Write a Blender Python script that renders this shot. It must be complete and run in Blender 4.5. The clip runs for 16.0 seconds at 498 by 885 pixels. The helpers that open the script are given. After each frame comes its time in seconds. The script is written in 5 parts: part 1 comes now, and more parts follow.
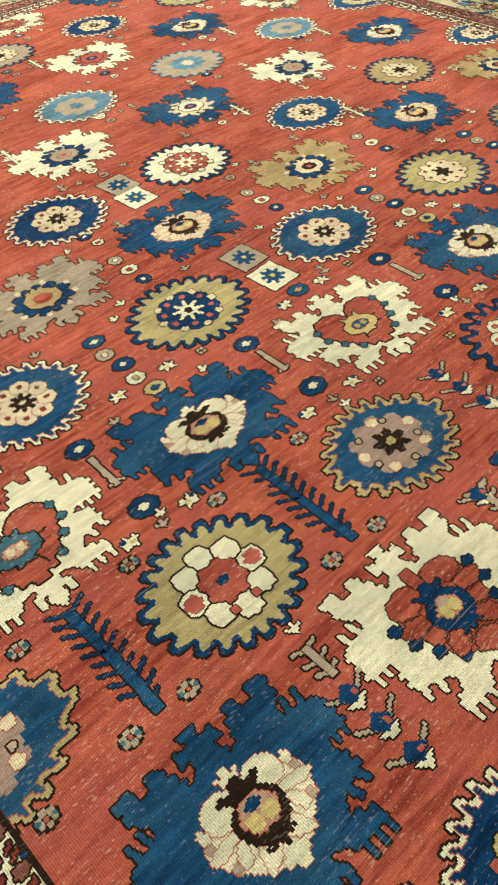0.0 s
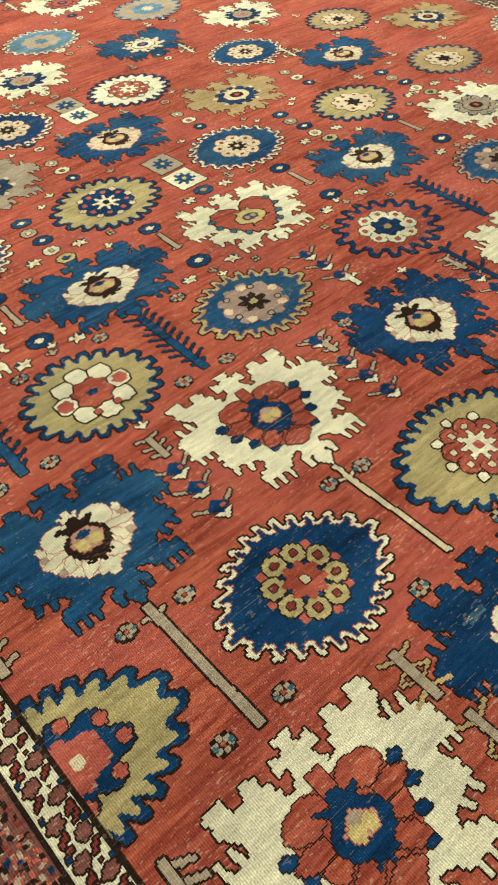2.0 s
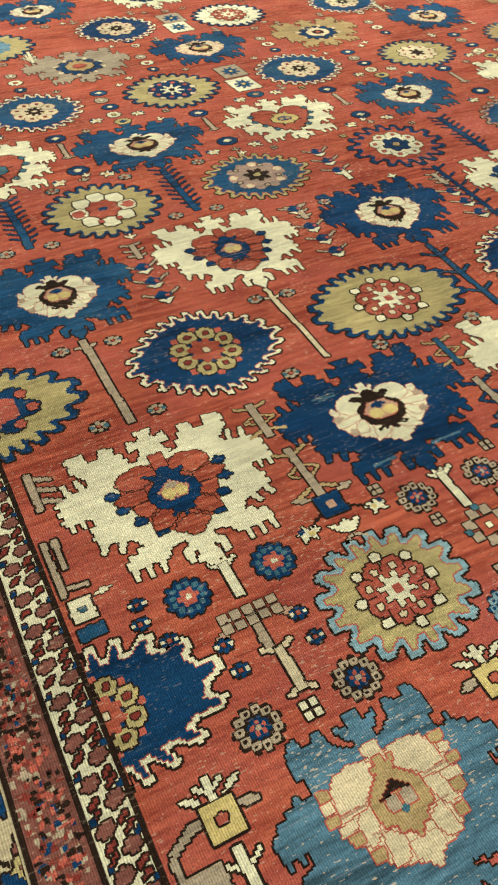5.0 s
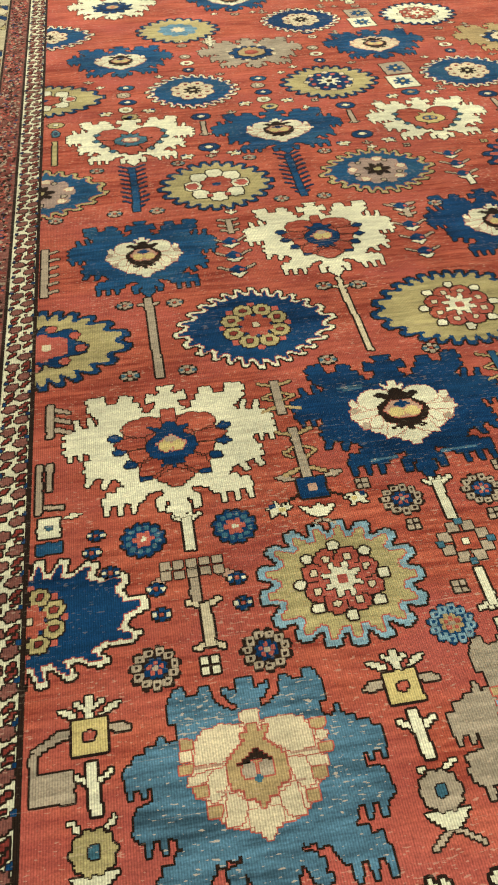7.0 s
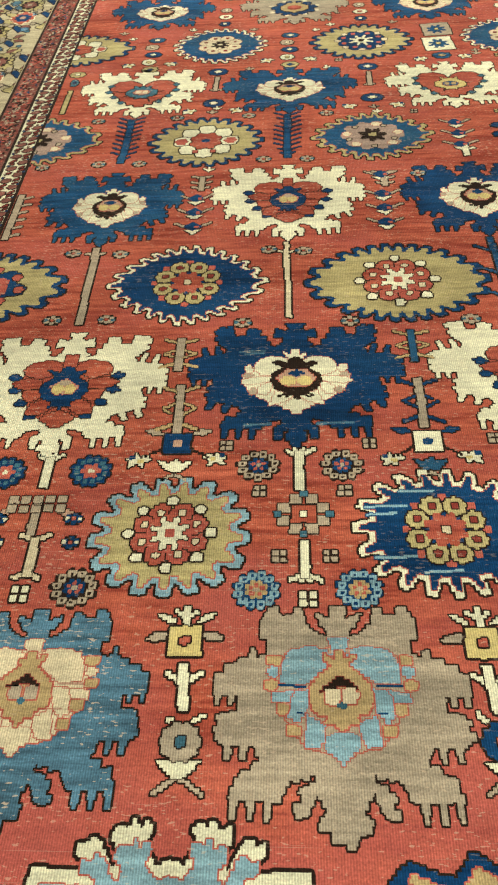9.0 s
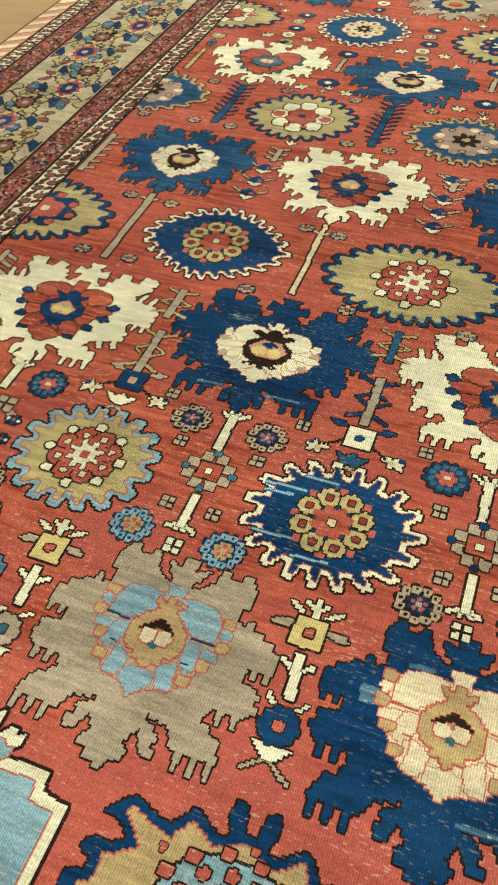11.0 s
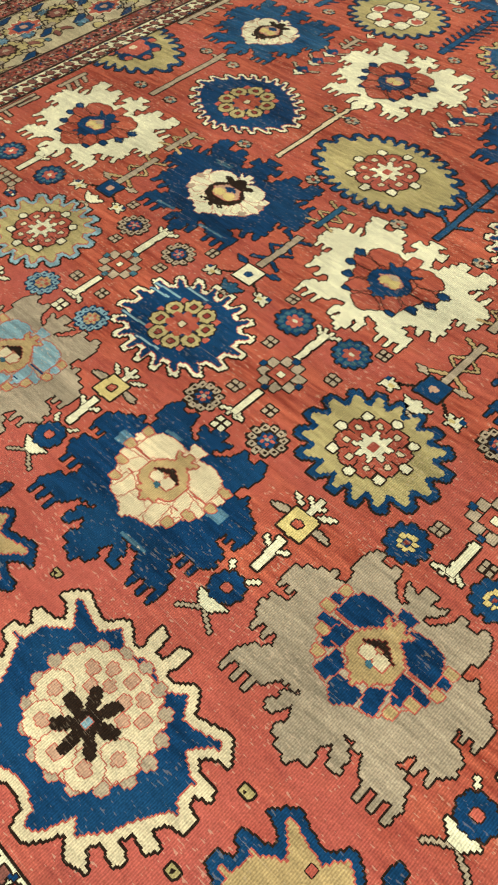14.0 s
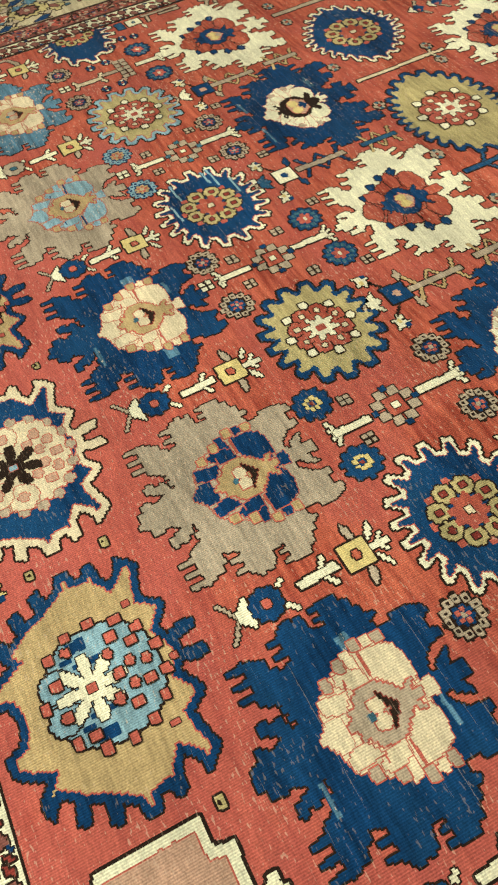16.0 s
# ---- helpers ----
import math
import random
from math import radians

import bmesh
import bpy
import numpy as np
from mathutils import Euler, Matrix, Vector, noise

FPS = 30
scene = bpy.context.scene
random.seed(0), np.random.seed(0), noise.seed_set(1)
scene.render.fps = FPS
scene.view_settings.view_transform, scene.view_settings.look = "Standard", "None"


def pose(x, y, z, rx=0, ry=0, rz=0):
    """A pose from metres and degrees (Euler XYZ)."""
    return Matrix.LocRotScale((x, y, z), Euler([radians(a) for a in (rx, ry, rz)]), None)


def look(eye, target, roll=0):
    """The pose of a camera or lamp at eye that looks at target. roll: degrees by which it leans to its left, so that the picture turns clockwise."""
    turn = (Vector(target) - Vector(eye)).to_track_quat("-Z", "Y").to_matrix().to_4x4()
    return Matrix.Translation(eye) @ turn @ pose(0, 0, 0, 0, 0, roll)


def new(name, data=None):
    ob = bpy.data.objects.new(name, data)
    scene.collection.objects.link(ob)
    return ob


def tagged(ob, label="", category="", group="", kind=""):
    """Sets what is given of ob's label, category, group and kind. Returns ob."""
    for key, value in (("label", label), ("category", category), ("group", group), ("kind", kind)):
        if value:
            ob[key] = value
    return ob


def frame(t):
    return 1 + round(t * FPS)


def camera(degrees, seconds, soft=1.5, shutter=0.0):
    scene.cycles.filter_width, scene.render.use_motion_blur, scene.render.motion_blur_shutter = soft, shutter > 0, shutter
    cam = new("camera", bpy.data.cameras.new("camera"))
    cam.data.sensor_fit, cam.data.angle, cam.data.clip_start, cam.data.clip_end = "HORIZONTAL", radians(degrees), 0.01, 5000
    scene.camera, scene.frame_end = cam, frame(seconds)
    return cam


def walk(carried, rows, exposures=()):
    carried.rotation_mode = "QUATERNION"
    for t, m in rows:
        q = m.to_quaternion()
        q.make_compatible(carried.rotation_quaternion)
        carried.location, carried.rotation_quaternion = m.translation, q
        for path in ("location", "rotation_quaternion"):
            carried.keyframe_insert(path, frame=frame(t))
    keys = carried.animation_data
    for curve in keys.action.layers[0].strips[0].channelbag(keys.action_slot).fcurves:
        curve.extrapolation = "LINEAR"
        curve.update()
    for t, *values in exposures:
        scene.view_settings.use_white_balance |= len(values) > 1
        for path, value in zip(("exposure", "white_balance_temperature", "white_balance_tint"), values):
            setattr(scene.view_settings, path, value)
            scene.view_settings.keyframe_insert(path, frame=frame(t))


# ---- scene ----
cam = camera(35.0, 16.0, soft=2.2)
EXPO = ((0.0, -0.17), (3.0, -0.15), (16.0, 0.0))
LAMP_WATTS = 60.0
PATH = [
    (0, (-0.61, 0.048, 1.425), (0.331, 1.073, -0.012), -2.3),
    (0.5, (-0.648, -0.113, 1.423), (0.283, 0.921, -0.013), -2.5),
    (1, (-0.708, -0.29, 1.408), (0.215, 0.752, -0.027), -2.3),
    (1.5, (-0.71, -0.454, 1.417), (0.2, 0.592, -0.024), -2.2),
    (2, (-0.699, -0.624, 1.417), (0.2, 0.418, -0.035), -1.4),
    (2.5, (-0.694, -0.762, 1.397), (0.19, 0.29, -0.057), -1.0),
    (3, (-0.733, -0.934, 1.413), (0.133, 0.136, -0.037), -0.3),
    (3.5, (-0.724, -1.087, 1.431), (0.115, 0.014, -0.013), 0.3),
    (4, (-0.717, -1.231, 1.393), (0.093, -0.083, -0.03), 1.8),
    (4.5, (-0.728, -1.348, 1.388), (0.026, -0.187, -0.055), 3.1),
    (4.7, (-0.723, -1.406, 1.378), (0.006, -0.231, -0.067), 3.2),
    (6.8, (-0.34, -1.686, 1.358), (-0.086, -0.327, -0.088), -0.1),
    (7, (-0.293, -1.709, 1.363), (-0.081, -0.346, -0.085), -0.7),
    (7.5, (-0.182, -1.73, 1.375), (-0.061, -0.362, -0.079), -1.9),
    (8, (0.003, -1.715, 1.373), (0.026, -0.355, -0.093), -3.3),
    (8.5, (0.157, -1.731, 1.371), (0.111, -0.39, -0.112), -4.1),
    (9, (0.3, -1.783, 1.365), (0.18, -0.467, -0.136), -4.5),
    (9.2, (0.357, -1.794, 1.371), (0.206, -0.487, -0.135), -4.8),
    (11.3, (0.901, -1.753, 1.338), (0.349, -0.56, -0.17), -2.3),
    (11.5, (0.953, -1.729, 1.343), (0.383, -0.562, -0.178), -2.4),
    (12, (1.107, -1.758, 1.327), (0.461, -0.654, -0.21), -3.0),
    (12.5, (1.28, -1.776, 1.353), (0.567, -0.735, -0.199), -3.3),
    (13, (1.447, -1.724, 1.369), (0.662, -0.735, -0.182), -3.4),
    (13.5, (1.585, -1.69, 1.377), (0.742, -0.78, -0.192), -3.4),
    (14, (1.764, -1.699, 1.367), (0.865, -0.87, -0.216), -3.5),
    (14.5, (1.934, -1.693, 1.402), (0.964, -0.935, -0.174), -4.1),
    (15, (2.099, -1.63, 1.417), (1.042, -0.963, -0.145), -5.3),
    (15.5, (2.242, -1.565, 1.417), (1.137, -1.017, -0.157), -6.8),
    (16, (2.401, -1.49, 1.4), (1.276, -1.071, -0.199), -8.2),
]
walk(cam, [(t, look(eye, target, roll)) for t, eye, target, roll in PATH], exposures=EXPO)

# ---- room light ----
world = bpy.data.worlds.new("room_world")
scene.world = world
world.use_nodes = True
world.node_tree.nodes["Background"].inputs[0].default_value = (1.0, 0.93, 0.82, 1)
world.node_tree.nodes["Background"].inputs[1].default_value = 0.15


# An added area light with no known fitting, hung just below the ceiling.
def area_fill(x, y, size_x, size_y, watts):
    data = bpy.data.lights.new("unseen_area_light", "AREA")
    data.shape, data.size, data.size_y, data.energy = "RECTANGLE", size_x, size_y, watts
    data.color = (1.0, 0.985, 0.875)
    lamp = new("unseen_area_light", data)
    lamp.location = (x, y, 3.12)
    return lamp


# places and shares are tuned to brighten parts of the carpet
for lx, ly, share in ((-1.8, -1.2, 0.35), (1.3, -2.6, 1.9), (-1.2, 2.4, 1.15), (3.2, 2.2, 1.55), (-0.6, 5.2, 2.5), (3.0, 5.2, 1.85)):
    area_fill(lx, ly, 1.2, 0.6, LAMP_WATTS * share)

# ---- materials ----


def node(tree, kind, **values):
    n = tree.nodes.new(kind)
    for key, value in values.items():
        n.inputs[key].default_value = value
    return n


def maths(tree, op, a, b=None, c=None):
    n = tree.nodes.new("ShaderNodeMath")
    n.operation = op
    for i, v in enumerate((a, b, c)):
        if v is None:
            continue
        if isinstance(v, (int, float)):
            n.inputs[i].default_value = v
        else:
            tree.links.new(v, n.inputs[i])
    return n.outputs[0]


def mixed(tree, fac, a, b, blend="MIX"):
    n = tree.nodes.new("ShaderNodeMix")
    n.data_type, n.blend_type = "RGBA", blend
    for i, v in ((0, fac), (6, a), (7, b)):
        if isinstance(v, (int, float)):
            n.inputs[i].default_value = v
        elif isinstance(v, tuple):
            n.inputs[i].default_value = v
        else:
            tree.links.new(v, n.inputs[i])
    return n.outputs[2]


def wool(name, rgb, abrash=0.22, worn=0.35, shift=(1.0, 1.0, 1.0), faded=None, near_sheen=False):
    """Knotted wool pile: warp ribs, dye streaks along the rows, worn knots that show pale."""
    mat = bpy.data.materials.new(name)
    mat.use_nodes = True
    t = mat.node_tree
    bsdf = t.nodes["Principled BSDF"]
    pos = t.nodes.new("ShaderNodeNewGeometry").outputs["Position"]

    def stretched(sx, sy, scale, detail=2.0, rough=0.6):
        m = t.nodes.new("ShaderNodeMapping")
        m.inputs["Scale"].default_value = (sx, sy, 1.0)
        t.links.new(pos, m.inputs["Vector"])
        n = node(t, "ShaderNodeTexNoise", Scale=scale, Detail=detail, Roughness=rough)
        t.links.new(m.outputs[0], n.inputs["Vector"])
        return n.outputs["Fac"]

    streak = stretched(1.6, 14.0, 5.0, 4.0, 0.6)
    broad = stretched(0.7, 5.0, 2.0, 3.0)
    knots = stretched(230.0, 260.0, 1.0, 1.0)
    flecks = stretched(60.0, 190.0, 1.0, 1.0)
    patch = stretched(1.0, 1.6, 6.0, 2.0)
    mottle = stretched(1.0, 1.8, 38.0, 5.0, 0.75)
    soil = stretched(1.0, 1.0, 3.2, 3.0, 0.6)
    # warp ribs, about 4.5 mm apart, and the finer weft rows
    sep = t.nodes.new("ShaderNodeSeparateXYZ")
    t.links.new(pos, sep.inputs[0])
    wob = maths(t, "MULTIPLY", stretched(8.0, 3.0, 1.0, 2.0), 0.006)
    rib = maths(t, "SINE", maths(t, "MULTIPLY", maths(t, "ADD", sep.outputs[0], wob), 2 * math.pi / 0.0046))
    weft = maths(t, "SINE", maths(t, "MULTIPLY", sep.outputs[1], 2 * math.pi / 0.0034))

    scuff = stretched(2.2, 330.0, 1.0, 2.0)
    dark = tuple(c * (1 - abrash) for c in rgb) + (1,)
    light = tuple(min(1, c * (1 + abrash) * s) for c, s in zip(rgb, shift)) + (1,)
    ramp = node(t, "ShaderNodeMapRange")
    ramp.inputs[1].default_value, ramp.inputs[2].default_value = 0.40, 0.60
    t.links.new(maths(t, "ADD", maths(t, "MULTIPLY", streak, 0.6), maths(t, "MULTIPLY", broad, 0.4)), ramp.inputs[0])
    col = mixed(t, ramp.outputs[0], dark, light)
    if faded:
        # broad areas where the dye has faded to a rosier tone
        area = node(t, "ShaderNodeMapRange")
        area.inputs[1].default_value, area.inputs[2].default_value = 0.46, 0.64
        t.links.new(stretched(1.0, 1.7, 2.3, 4.0, 0.62), area.inputs[0])
        col = mixed(t, maths(t, "MULTIPLY", area.outputs[0], 0.65), col, faded + (1,))
    if near_sheen:
        # near rows lighter and rosier: lamp and viewing angle put into the colour
        rows = node(t, "ShaderNodeMapRange")
        rows.inputs[1].default_value, rows.inputs[2].default_value = -0.80, -1.50
        t.links.new(maths(t, "ADD", sep.outputs[1], maths(t, "MULTIPLY", maths(t, "SUBTRACT", soil, 0.5), 3.0)), rows.inputs[0])
        col = mixed(t, maths(t, "MULTIPLY", rows.outputs[0], 0.55), col, (0.455, 0.112, 0.092, 1))
    # knot by knot grain, and groove shade between the ribs put into the colour
    grain = maths(t, "ADD", 0.46, maths(t, "MULTIPLY", knots, 1.08))
    grain = maths(t, "MULTIPLY", grain, maths(t, "ADD", 0.88, maths(t, "MULTIPLY", rib, 0.15)))
    grain = maths(t, "MULTIPLY", grain, maths(t, "ADD", 0.60, maths(t, "MULTIPLY", mottle, 0.80)))
    grain = maths(t, "MULTIPLY", grain, maths(t, "ADD", 0.55, maths(t, "MULTIPLY", soil, 0.90)))
    obj = t.nodes.new("ShaderNodeObjectInfo").outputs["Random"]
    grain = maths(t, "MULTIPLY", grain, maths(t, "ADD", 0.94, maths(t, "MULTIPLY", obj, 0.12)))
    comb = t.nodes.new("ShaderNodeCombineColor")
    for i in range(3):
        t.links.new(grain, comb.inputs[i])
    col = mixed(t, 1.0, col, comb.outputs[0], "MULTIPLY")
    # worn knots, pale warp showing through in patches
    bare = maths(t, "GREATER_THAN", maths(t, "ADD", flecks, maths(t, "MULTIPLY", patch, 0.36)), 0.85)
    col = mixed(t, maths(t, "MULTIPLY", bare, worn), col, (0.62, 0.50, 0.36, 1))
    # loose pale threads along the rows
    thread = maths(t, "GREATER_THAN", maths(t, "ADD", scuff, maths(t, "MULTIPLY", patch, 0.12)), 0.765)
    col = mixed(t, maths(t, "MULTIPLY", thread, 0.30), col, (0.55, 0.45, 0.34, 1))
    t.links.new(col, bsdf.inputs["Base Color"])
    bsdf.inputs["Roughness"].default_value = 0.85
    bsdf.inputs["Specular IOR Level"].default_value = 0.05
    bsdf.inputs["Sheen Weight"].default_value = 0.02
    bsdf.inputs["Sheen Roughness"].default_value = 0.45
    bsdf.inputs["Sheen Tint"].default_value = (1.0, 0.9, 0.78, 1)
    height = maths(t, "ADD", maths(t, "MULTIPLY", rib, 0.4), maths(t, "MULTIPLY", weft, 0.10))
    height = maths(t, "ADD", height, maths(t, "MULTIPLY", knots, 1.4))
    bump = node(t, "ShaderNodeBump", Strength=0.55, Distance=0.0011)
    t.links.new(height, bump.inputs["Height"])
    t.links.new(bump.outputs[0], bsdf.inputs["Normal"])
    return mat


RED = wool("red_wool", (0.330, 0.060, 0.037), 0.32, 0.34, (1.06, 1.55, 1.45), (0.405, 0.100, 0.078), True)
ROSE = wool("rose_wool", (0.42, 0.105, 0.075), 0.2)
CREAM = wool("cream_wool", (0.67, 0.68, 0.48), 0.15, 0.2)
IVORY = wool("ivory_wool", (0.62, 0.56, 0.37), 0.14, 0.2)
NAVY = wool("navy_wool", (0.004, 0.036, 0.106), 0.40, 0.14, faded=(0.010, 0.066, 0.165))
BLUE = wool("blue_wool", (0.009, 0.060, 0.145), 0.42, 0.16, faded=(0.030, 0.120, 0.210))
SKY = wool("sky_blue_wool", (0.21, 0.37, 0.43), 0.28)
SLATE = wool("slate_blue_wool", (0.075, 0.175, 0.250), 0.50, 0.6)
TEAL = wool("teal_wool", (0.045, 0.135, 0.185), 0.32)
OLIVE = wool("olive_wool", (0.395, 0.350, 0.160), 0.24, 0.25)
TAN = wool("tan_wool", (0.41, 0.315, 0.150), 0.18, 0.2)
YELLOW = wool("yellow_wool", (0.55, 0.47, 0.19), 0.14, 0.15)
GREY = wool("grey_wool", (0.345, 0.300, 0.215), 0.24, 0.3)
SAND = wool("sand_wool", (0.38, 0.325, 0.23), 0.14, 0.2)
PINK = wool("pink_wool", (0.45, 0.29, 0.20), 0.12, 0.2)
DARK = wool("dark_brown_wool", (0.021, 0.013, 0.009), 0.2, 0.10)
POWDER = wool("powder_blue_wool", (0.11, 0.235, 0.315), 0.34, 0.3)
MAUVE = wool("mauve_wool", (0.34, 0.255, 0.205), 0.2, 0.3)
PLUM = wool("plum_wool", (0.195, 0.078, 0.062), 0.25, 0.3)
MAROON = wool("maroon_wool", (0.20, 0.036, 0.028), 0.25, 0.2)


def plain(name, rgb, rough, planks=False):
    mat = bpy.data.materials.new(name)
    mat.use_nodes = True
    t = mat.node_tree
    bsdf = t.nodes["Principled BSDF"]
    pos = t.nodes.new("ShaderNodeNewGeometry").outputs["Position"]
    m = t.nodes.new("ShaderNodeMapping")
    m.inputs["Scale"].default_value = (1.0, 14.0, 1.0) if planks else (1.0, 1.0, 1.0)
    t.links.new(pos, m.inputs["Vector"])
    n = node(t, "ShaderNodeTexNoise", Scale=2.5, Detail=6.0)
    t.links.new(m.outputs[0], n.inputs["Vector"])
    k = 0.35 if planks else 0.05
    col = mixed(t, n.outputs["Fac"], tuple(c * (1 - k) for c in rgb) + (1,), tuple(min(1, c * (1 + k)) for c in rgb) + (1,))
    if planks:
        obj = t.nodes.new("ShaderNodeObjectInfo").outputs["Random"]
        col = mixed(t, maths(t, "MULTIPLY", obj, 0.35), col, tuple(c * 0.6 for c in rgb) + (1,))
    t.links.new(col, bsdf.inputs["Base Color"])
    bsdf.inputs["Roughness"].default_value = rough
    bump = node(t, "ShaderNodeBump", Strength=0.2, Distance=0.001)
    t.links.new(n.outputs["Fac"], bump.inputs["Height"])
    t.links.new(bump.outputs[0], bsdf.inputs["Normal"])
    return mat


OAK = plain("oak_floor", (0.40, 0.27, 0.13), 0.4, True)
PAINT = plain("wall_paint", (0.74, 0.70, 0.63), 0.8)

# ---- mesh helpers ----
from mathutils.geometry import delaunay_2d_cdt

KNOT_X, KNOT_Y, STEP = 0.0034, 0.0030, 0.0008
X0, X1, Y0, Y1 = -0.602, 3.105, -1.825, 4.26


def box(name, x0, x1, y0, y1, z0, z1, mat, parent=None):
    v = [(x, y, z) for z in (z0, z1) for x, y in ((x0, y0), (x1, y0), (x1, y1), (x0, y1))]
    f = [(3, 2, 1, 0), (4, 5, 6, 7), (0, 1, 5, 4), (1, 2, 6, 5), (2, 3, 7, 6), (3, 0, 4, 7)]
    me = bpy.data.meshes.new(name)
    me.from_pydata(v, [], f)
    me.materials.append(mat)
    ob = new(name, me)
    ob.parent = parent
    return ob


def woven(poly, fine=True, wobble=0.003):
    """Lay an outline on the knots: hand-drawn drift, then steps of one knot."""
    out, flip = [], False
    n = len(poly)
    for i in range(n):
        (ax, ay), (bx, by) = poly[i], poly[(i + 1) % n]
        k = max(1, int(math.hypot(bx - ax, by - ay) / 0.0045)) if fine else 1
        for j in range(k):
            x, y = ax + (bx - ax) * j / k, ay + (by - ay) * j / k
            d = noise.noise_vector((x * 9, y * 9, 3.7)) * wobble + noise.noise_vector((x * 70, y * 70, 1.1)) * 0.0016
            x = min(max(x + d.x, X0 - 1.0), X1 + 1.0)
            p = (round((x) / KNOT_X) * KNOT_X, round((y + d.y) / KNOT_Y) * KNOT_Y)
            if not out or p != out[-1]:
                if out and p[0] != out[-1][0] and p[1] != out[-1][1]:
                    out.append((p[0], out[-1][1]) if flip else (out[-1][0], p[1]))
                    flip = not flip
                if len(out) > 1 and p == out[-2]:
                    out.pop()
                else:
                    out.append(p)
    while len(out) > 1 and out[0] == out[-1]:
        out.pop()
    # drop the small loops where an outline touches itself
    seen_at, clean = {}, []
    for p in out:
        if p in seen_at and len(clean) - seen_at[p] < len(out) // 2:
            for q in clean[seen_at[p] + 1:]:
                seen_at.pop(q, None)
            del clean[seen_at[p] + 1:]
        elif p not in seen_at:
            seen_at[p] = len(clean)
            clean.append(p)
    return clean


def carve(name, layers, parent, clip=None, drop=0.85):
    """One mesh of wool areas. Each layer: outlines, wool, level, contour wool, contour width."""
    verts, faces, slots, mats = [], [], [], []

    def slot(m):
        if m not in mats:
            mats.append(m)
        return mats.index(m)

    for outlines, mat, level, edge, wide in layers:
        if edge is DARK:
            wide *= 1.35
        for k, poly in enumerate(outlines):
            p = woven(poly)
            if clip:
                q = []
                for x, y in p:
                    c = (min(max(x, clip[0]), clip[1]), min(max(y, clip[2]), clip[3]))
                    if not q or c != q[-1]:
                        q.append(c)
                p = q
            if len(p) < 3:
                continue
            area = sum(p[i - 1][0] * p[i][1] - p[i][0] * p[i - 1][1] for i in range(len(p)))
            if abs(area) < 1e-6:
                continue
            if area < 0:
                p.reverse()
            n, first, z = len(p), len(verts), (level + k % 9 * 0.02) * STEP
            verts += [(x, y, z) for x, y in p]
            body, tops = slot(mat), []
            filled = delaunay_2d_cdt([Vector(c) for c in p], [], [list(range(n))], 1, 1e-6)
            # an outline that crosses itself gets corners of its own for the top
            own = len(filled[0]) != n
            spots = [tuple(c) for c in filled[0]] if own else p
            for f in filled[2]:
                f = list(f) if own else [filled[3][c][0] for c in f]
                (ax, ay), (bx, by), (cx, cy) = (spots[c] for c in f[:3])
                if (bx - ax) * (cy - ay) < (by - ay) * (cx - ax):
                    f.reverse()
                tops.append((own, f))
            for i in range(n):
                (ax, ay), (bx, by) = p[i - 1], p[(i + 1) % n]
                dx, dy = bx - ax, by - ay
                length = math.hypot(dx, dy) or 1.0
                x, y = p[i][0] + dy / length * wide, p[i][1] - dx / length * wide
                if clip:
                    x, y = min(max(x, clip[0] - 0.001), clip[1] + 0.001), min(max(y, clip[2] - 0.001), clip[3] + 0.001)
                verts.append((x, y, z - STEP * drop))
            extra = len(verts)
            if tops and tops[0][0]:
                verts += [(c[0], c[1], z) for c in filled[0]]
            for own, f in tops:
                faces.append(tuple((extra if own else first) + c for c in f))
                slots.append(body)
            rim = slot(edge or mat)
            for i in range(n):
                j = (i + 1) % n
                faces.append((first + i, first + n + i, first + n + j, first + j))
                slots.append(rim)
    if not faces:
        return None
    me = bpy.data.meshes.new(name)
    me.from_pydata(verts, [], faces)
    for m in mats:
        me.materials.append(m)
    me.polygons.foreach_set("material_index", slots)
    me.update()
    ob = new(name, me)
    ob.parent = parent
    return ob


def motif(name, layers, parent, label="", clip=None, kind="", piece="petal"):
    """A figure of the pattern. Its ground is the part, each wool area on it a piece of that part; small stuff stays joined."""
    if kind:
        return tagged(carve(name, layers, parent, clip), label, kind=kind)
    root = None
    for outlines, mat, level, edge, wide in layers:
        for k, poly in enumerate(outlines):
            level += 0.03 if k else 0.0
            if root is None:
                root = carve(name, [([poly], mat, level, edge, wide)], parent, clip)
            else:
                carve(piece, [([poly], mat, level, edge, wide)], root, clip)
    return tagged(root, label) if root else None


def at(poly, x, y, sx=1.0, sy=None, turn=0.0):
    sy = sx if sy is None else sy
    c, s = math.cos(radians(turn)), math.sin(radians(turn))
    return [(x + c * u * sx - s * v * sy, y + s * u * sx + c * v * sy) for u, v in poly]


def radial(a, b, n, depth, e=2.0, duty=0.5, soft=0.25, phase=0.0, lean=0.0):
    """A superellipse with n teeth cut into it."""
    out, m = [], n * 12
    for i in range(m):
        th = 2 * math.pi * (i + 0.5) / m + math.pi / 2 + phase * 2 * math.pi / n
        u = (i / 12.0) % 1.0
        d = abs(u - 0.5) * 2
        tooth = min(1.0, max(0.0, (duty - d) / soft + 0.5)) if soft > 0 else float(d < duty)
        c, s = math.cos(th + lean * tooth), math.sin(th + lean * tooth)
        r = (abs(c / a) ** e + abs(s / b) ** e) ** (-1 / e)
        r -= depth * (1 - tooth)
        out.append((r * c, r * s))
    return out


def ellipse(a, b, n=20, e=2.0):
    return [(math.copysign(abs(math.cos(t)) ** (2 / e), math.cos(t)) * a, math.copysign(abs(math.sin(t)) ** (2 / e), math.sin(t)) * b)
            for t in (2 * math.pi * i / n for i in range(n))]


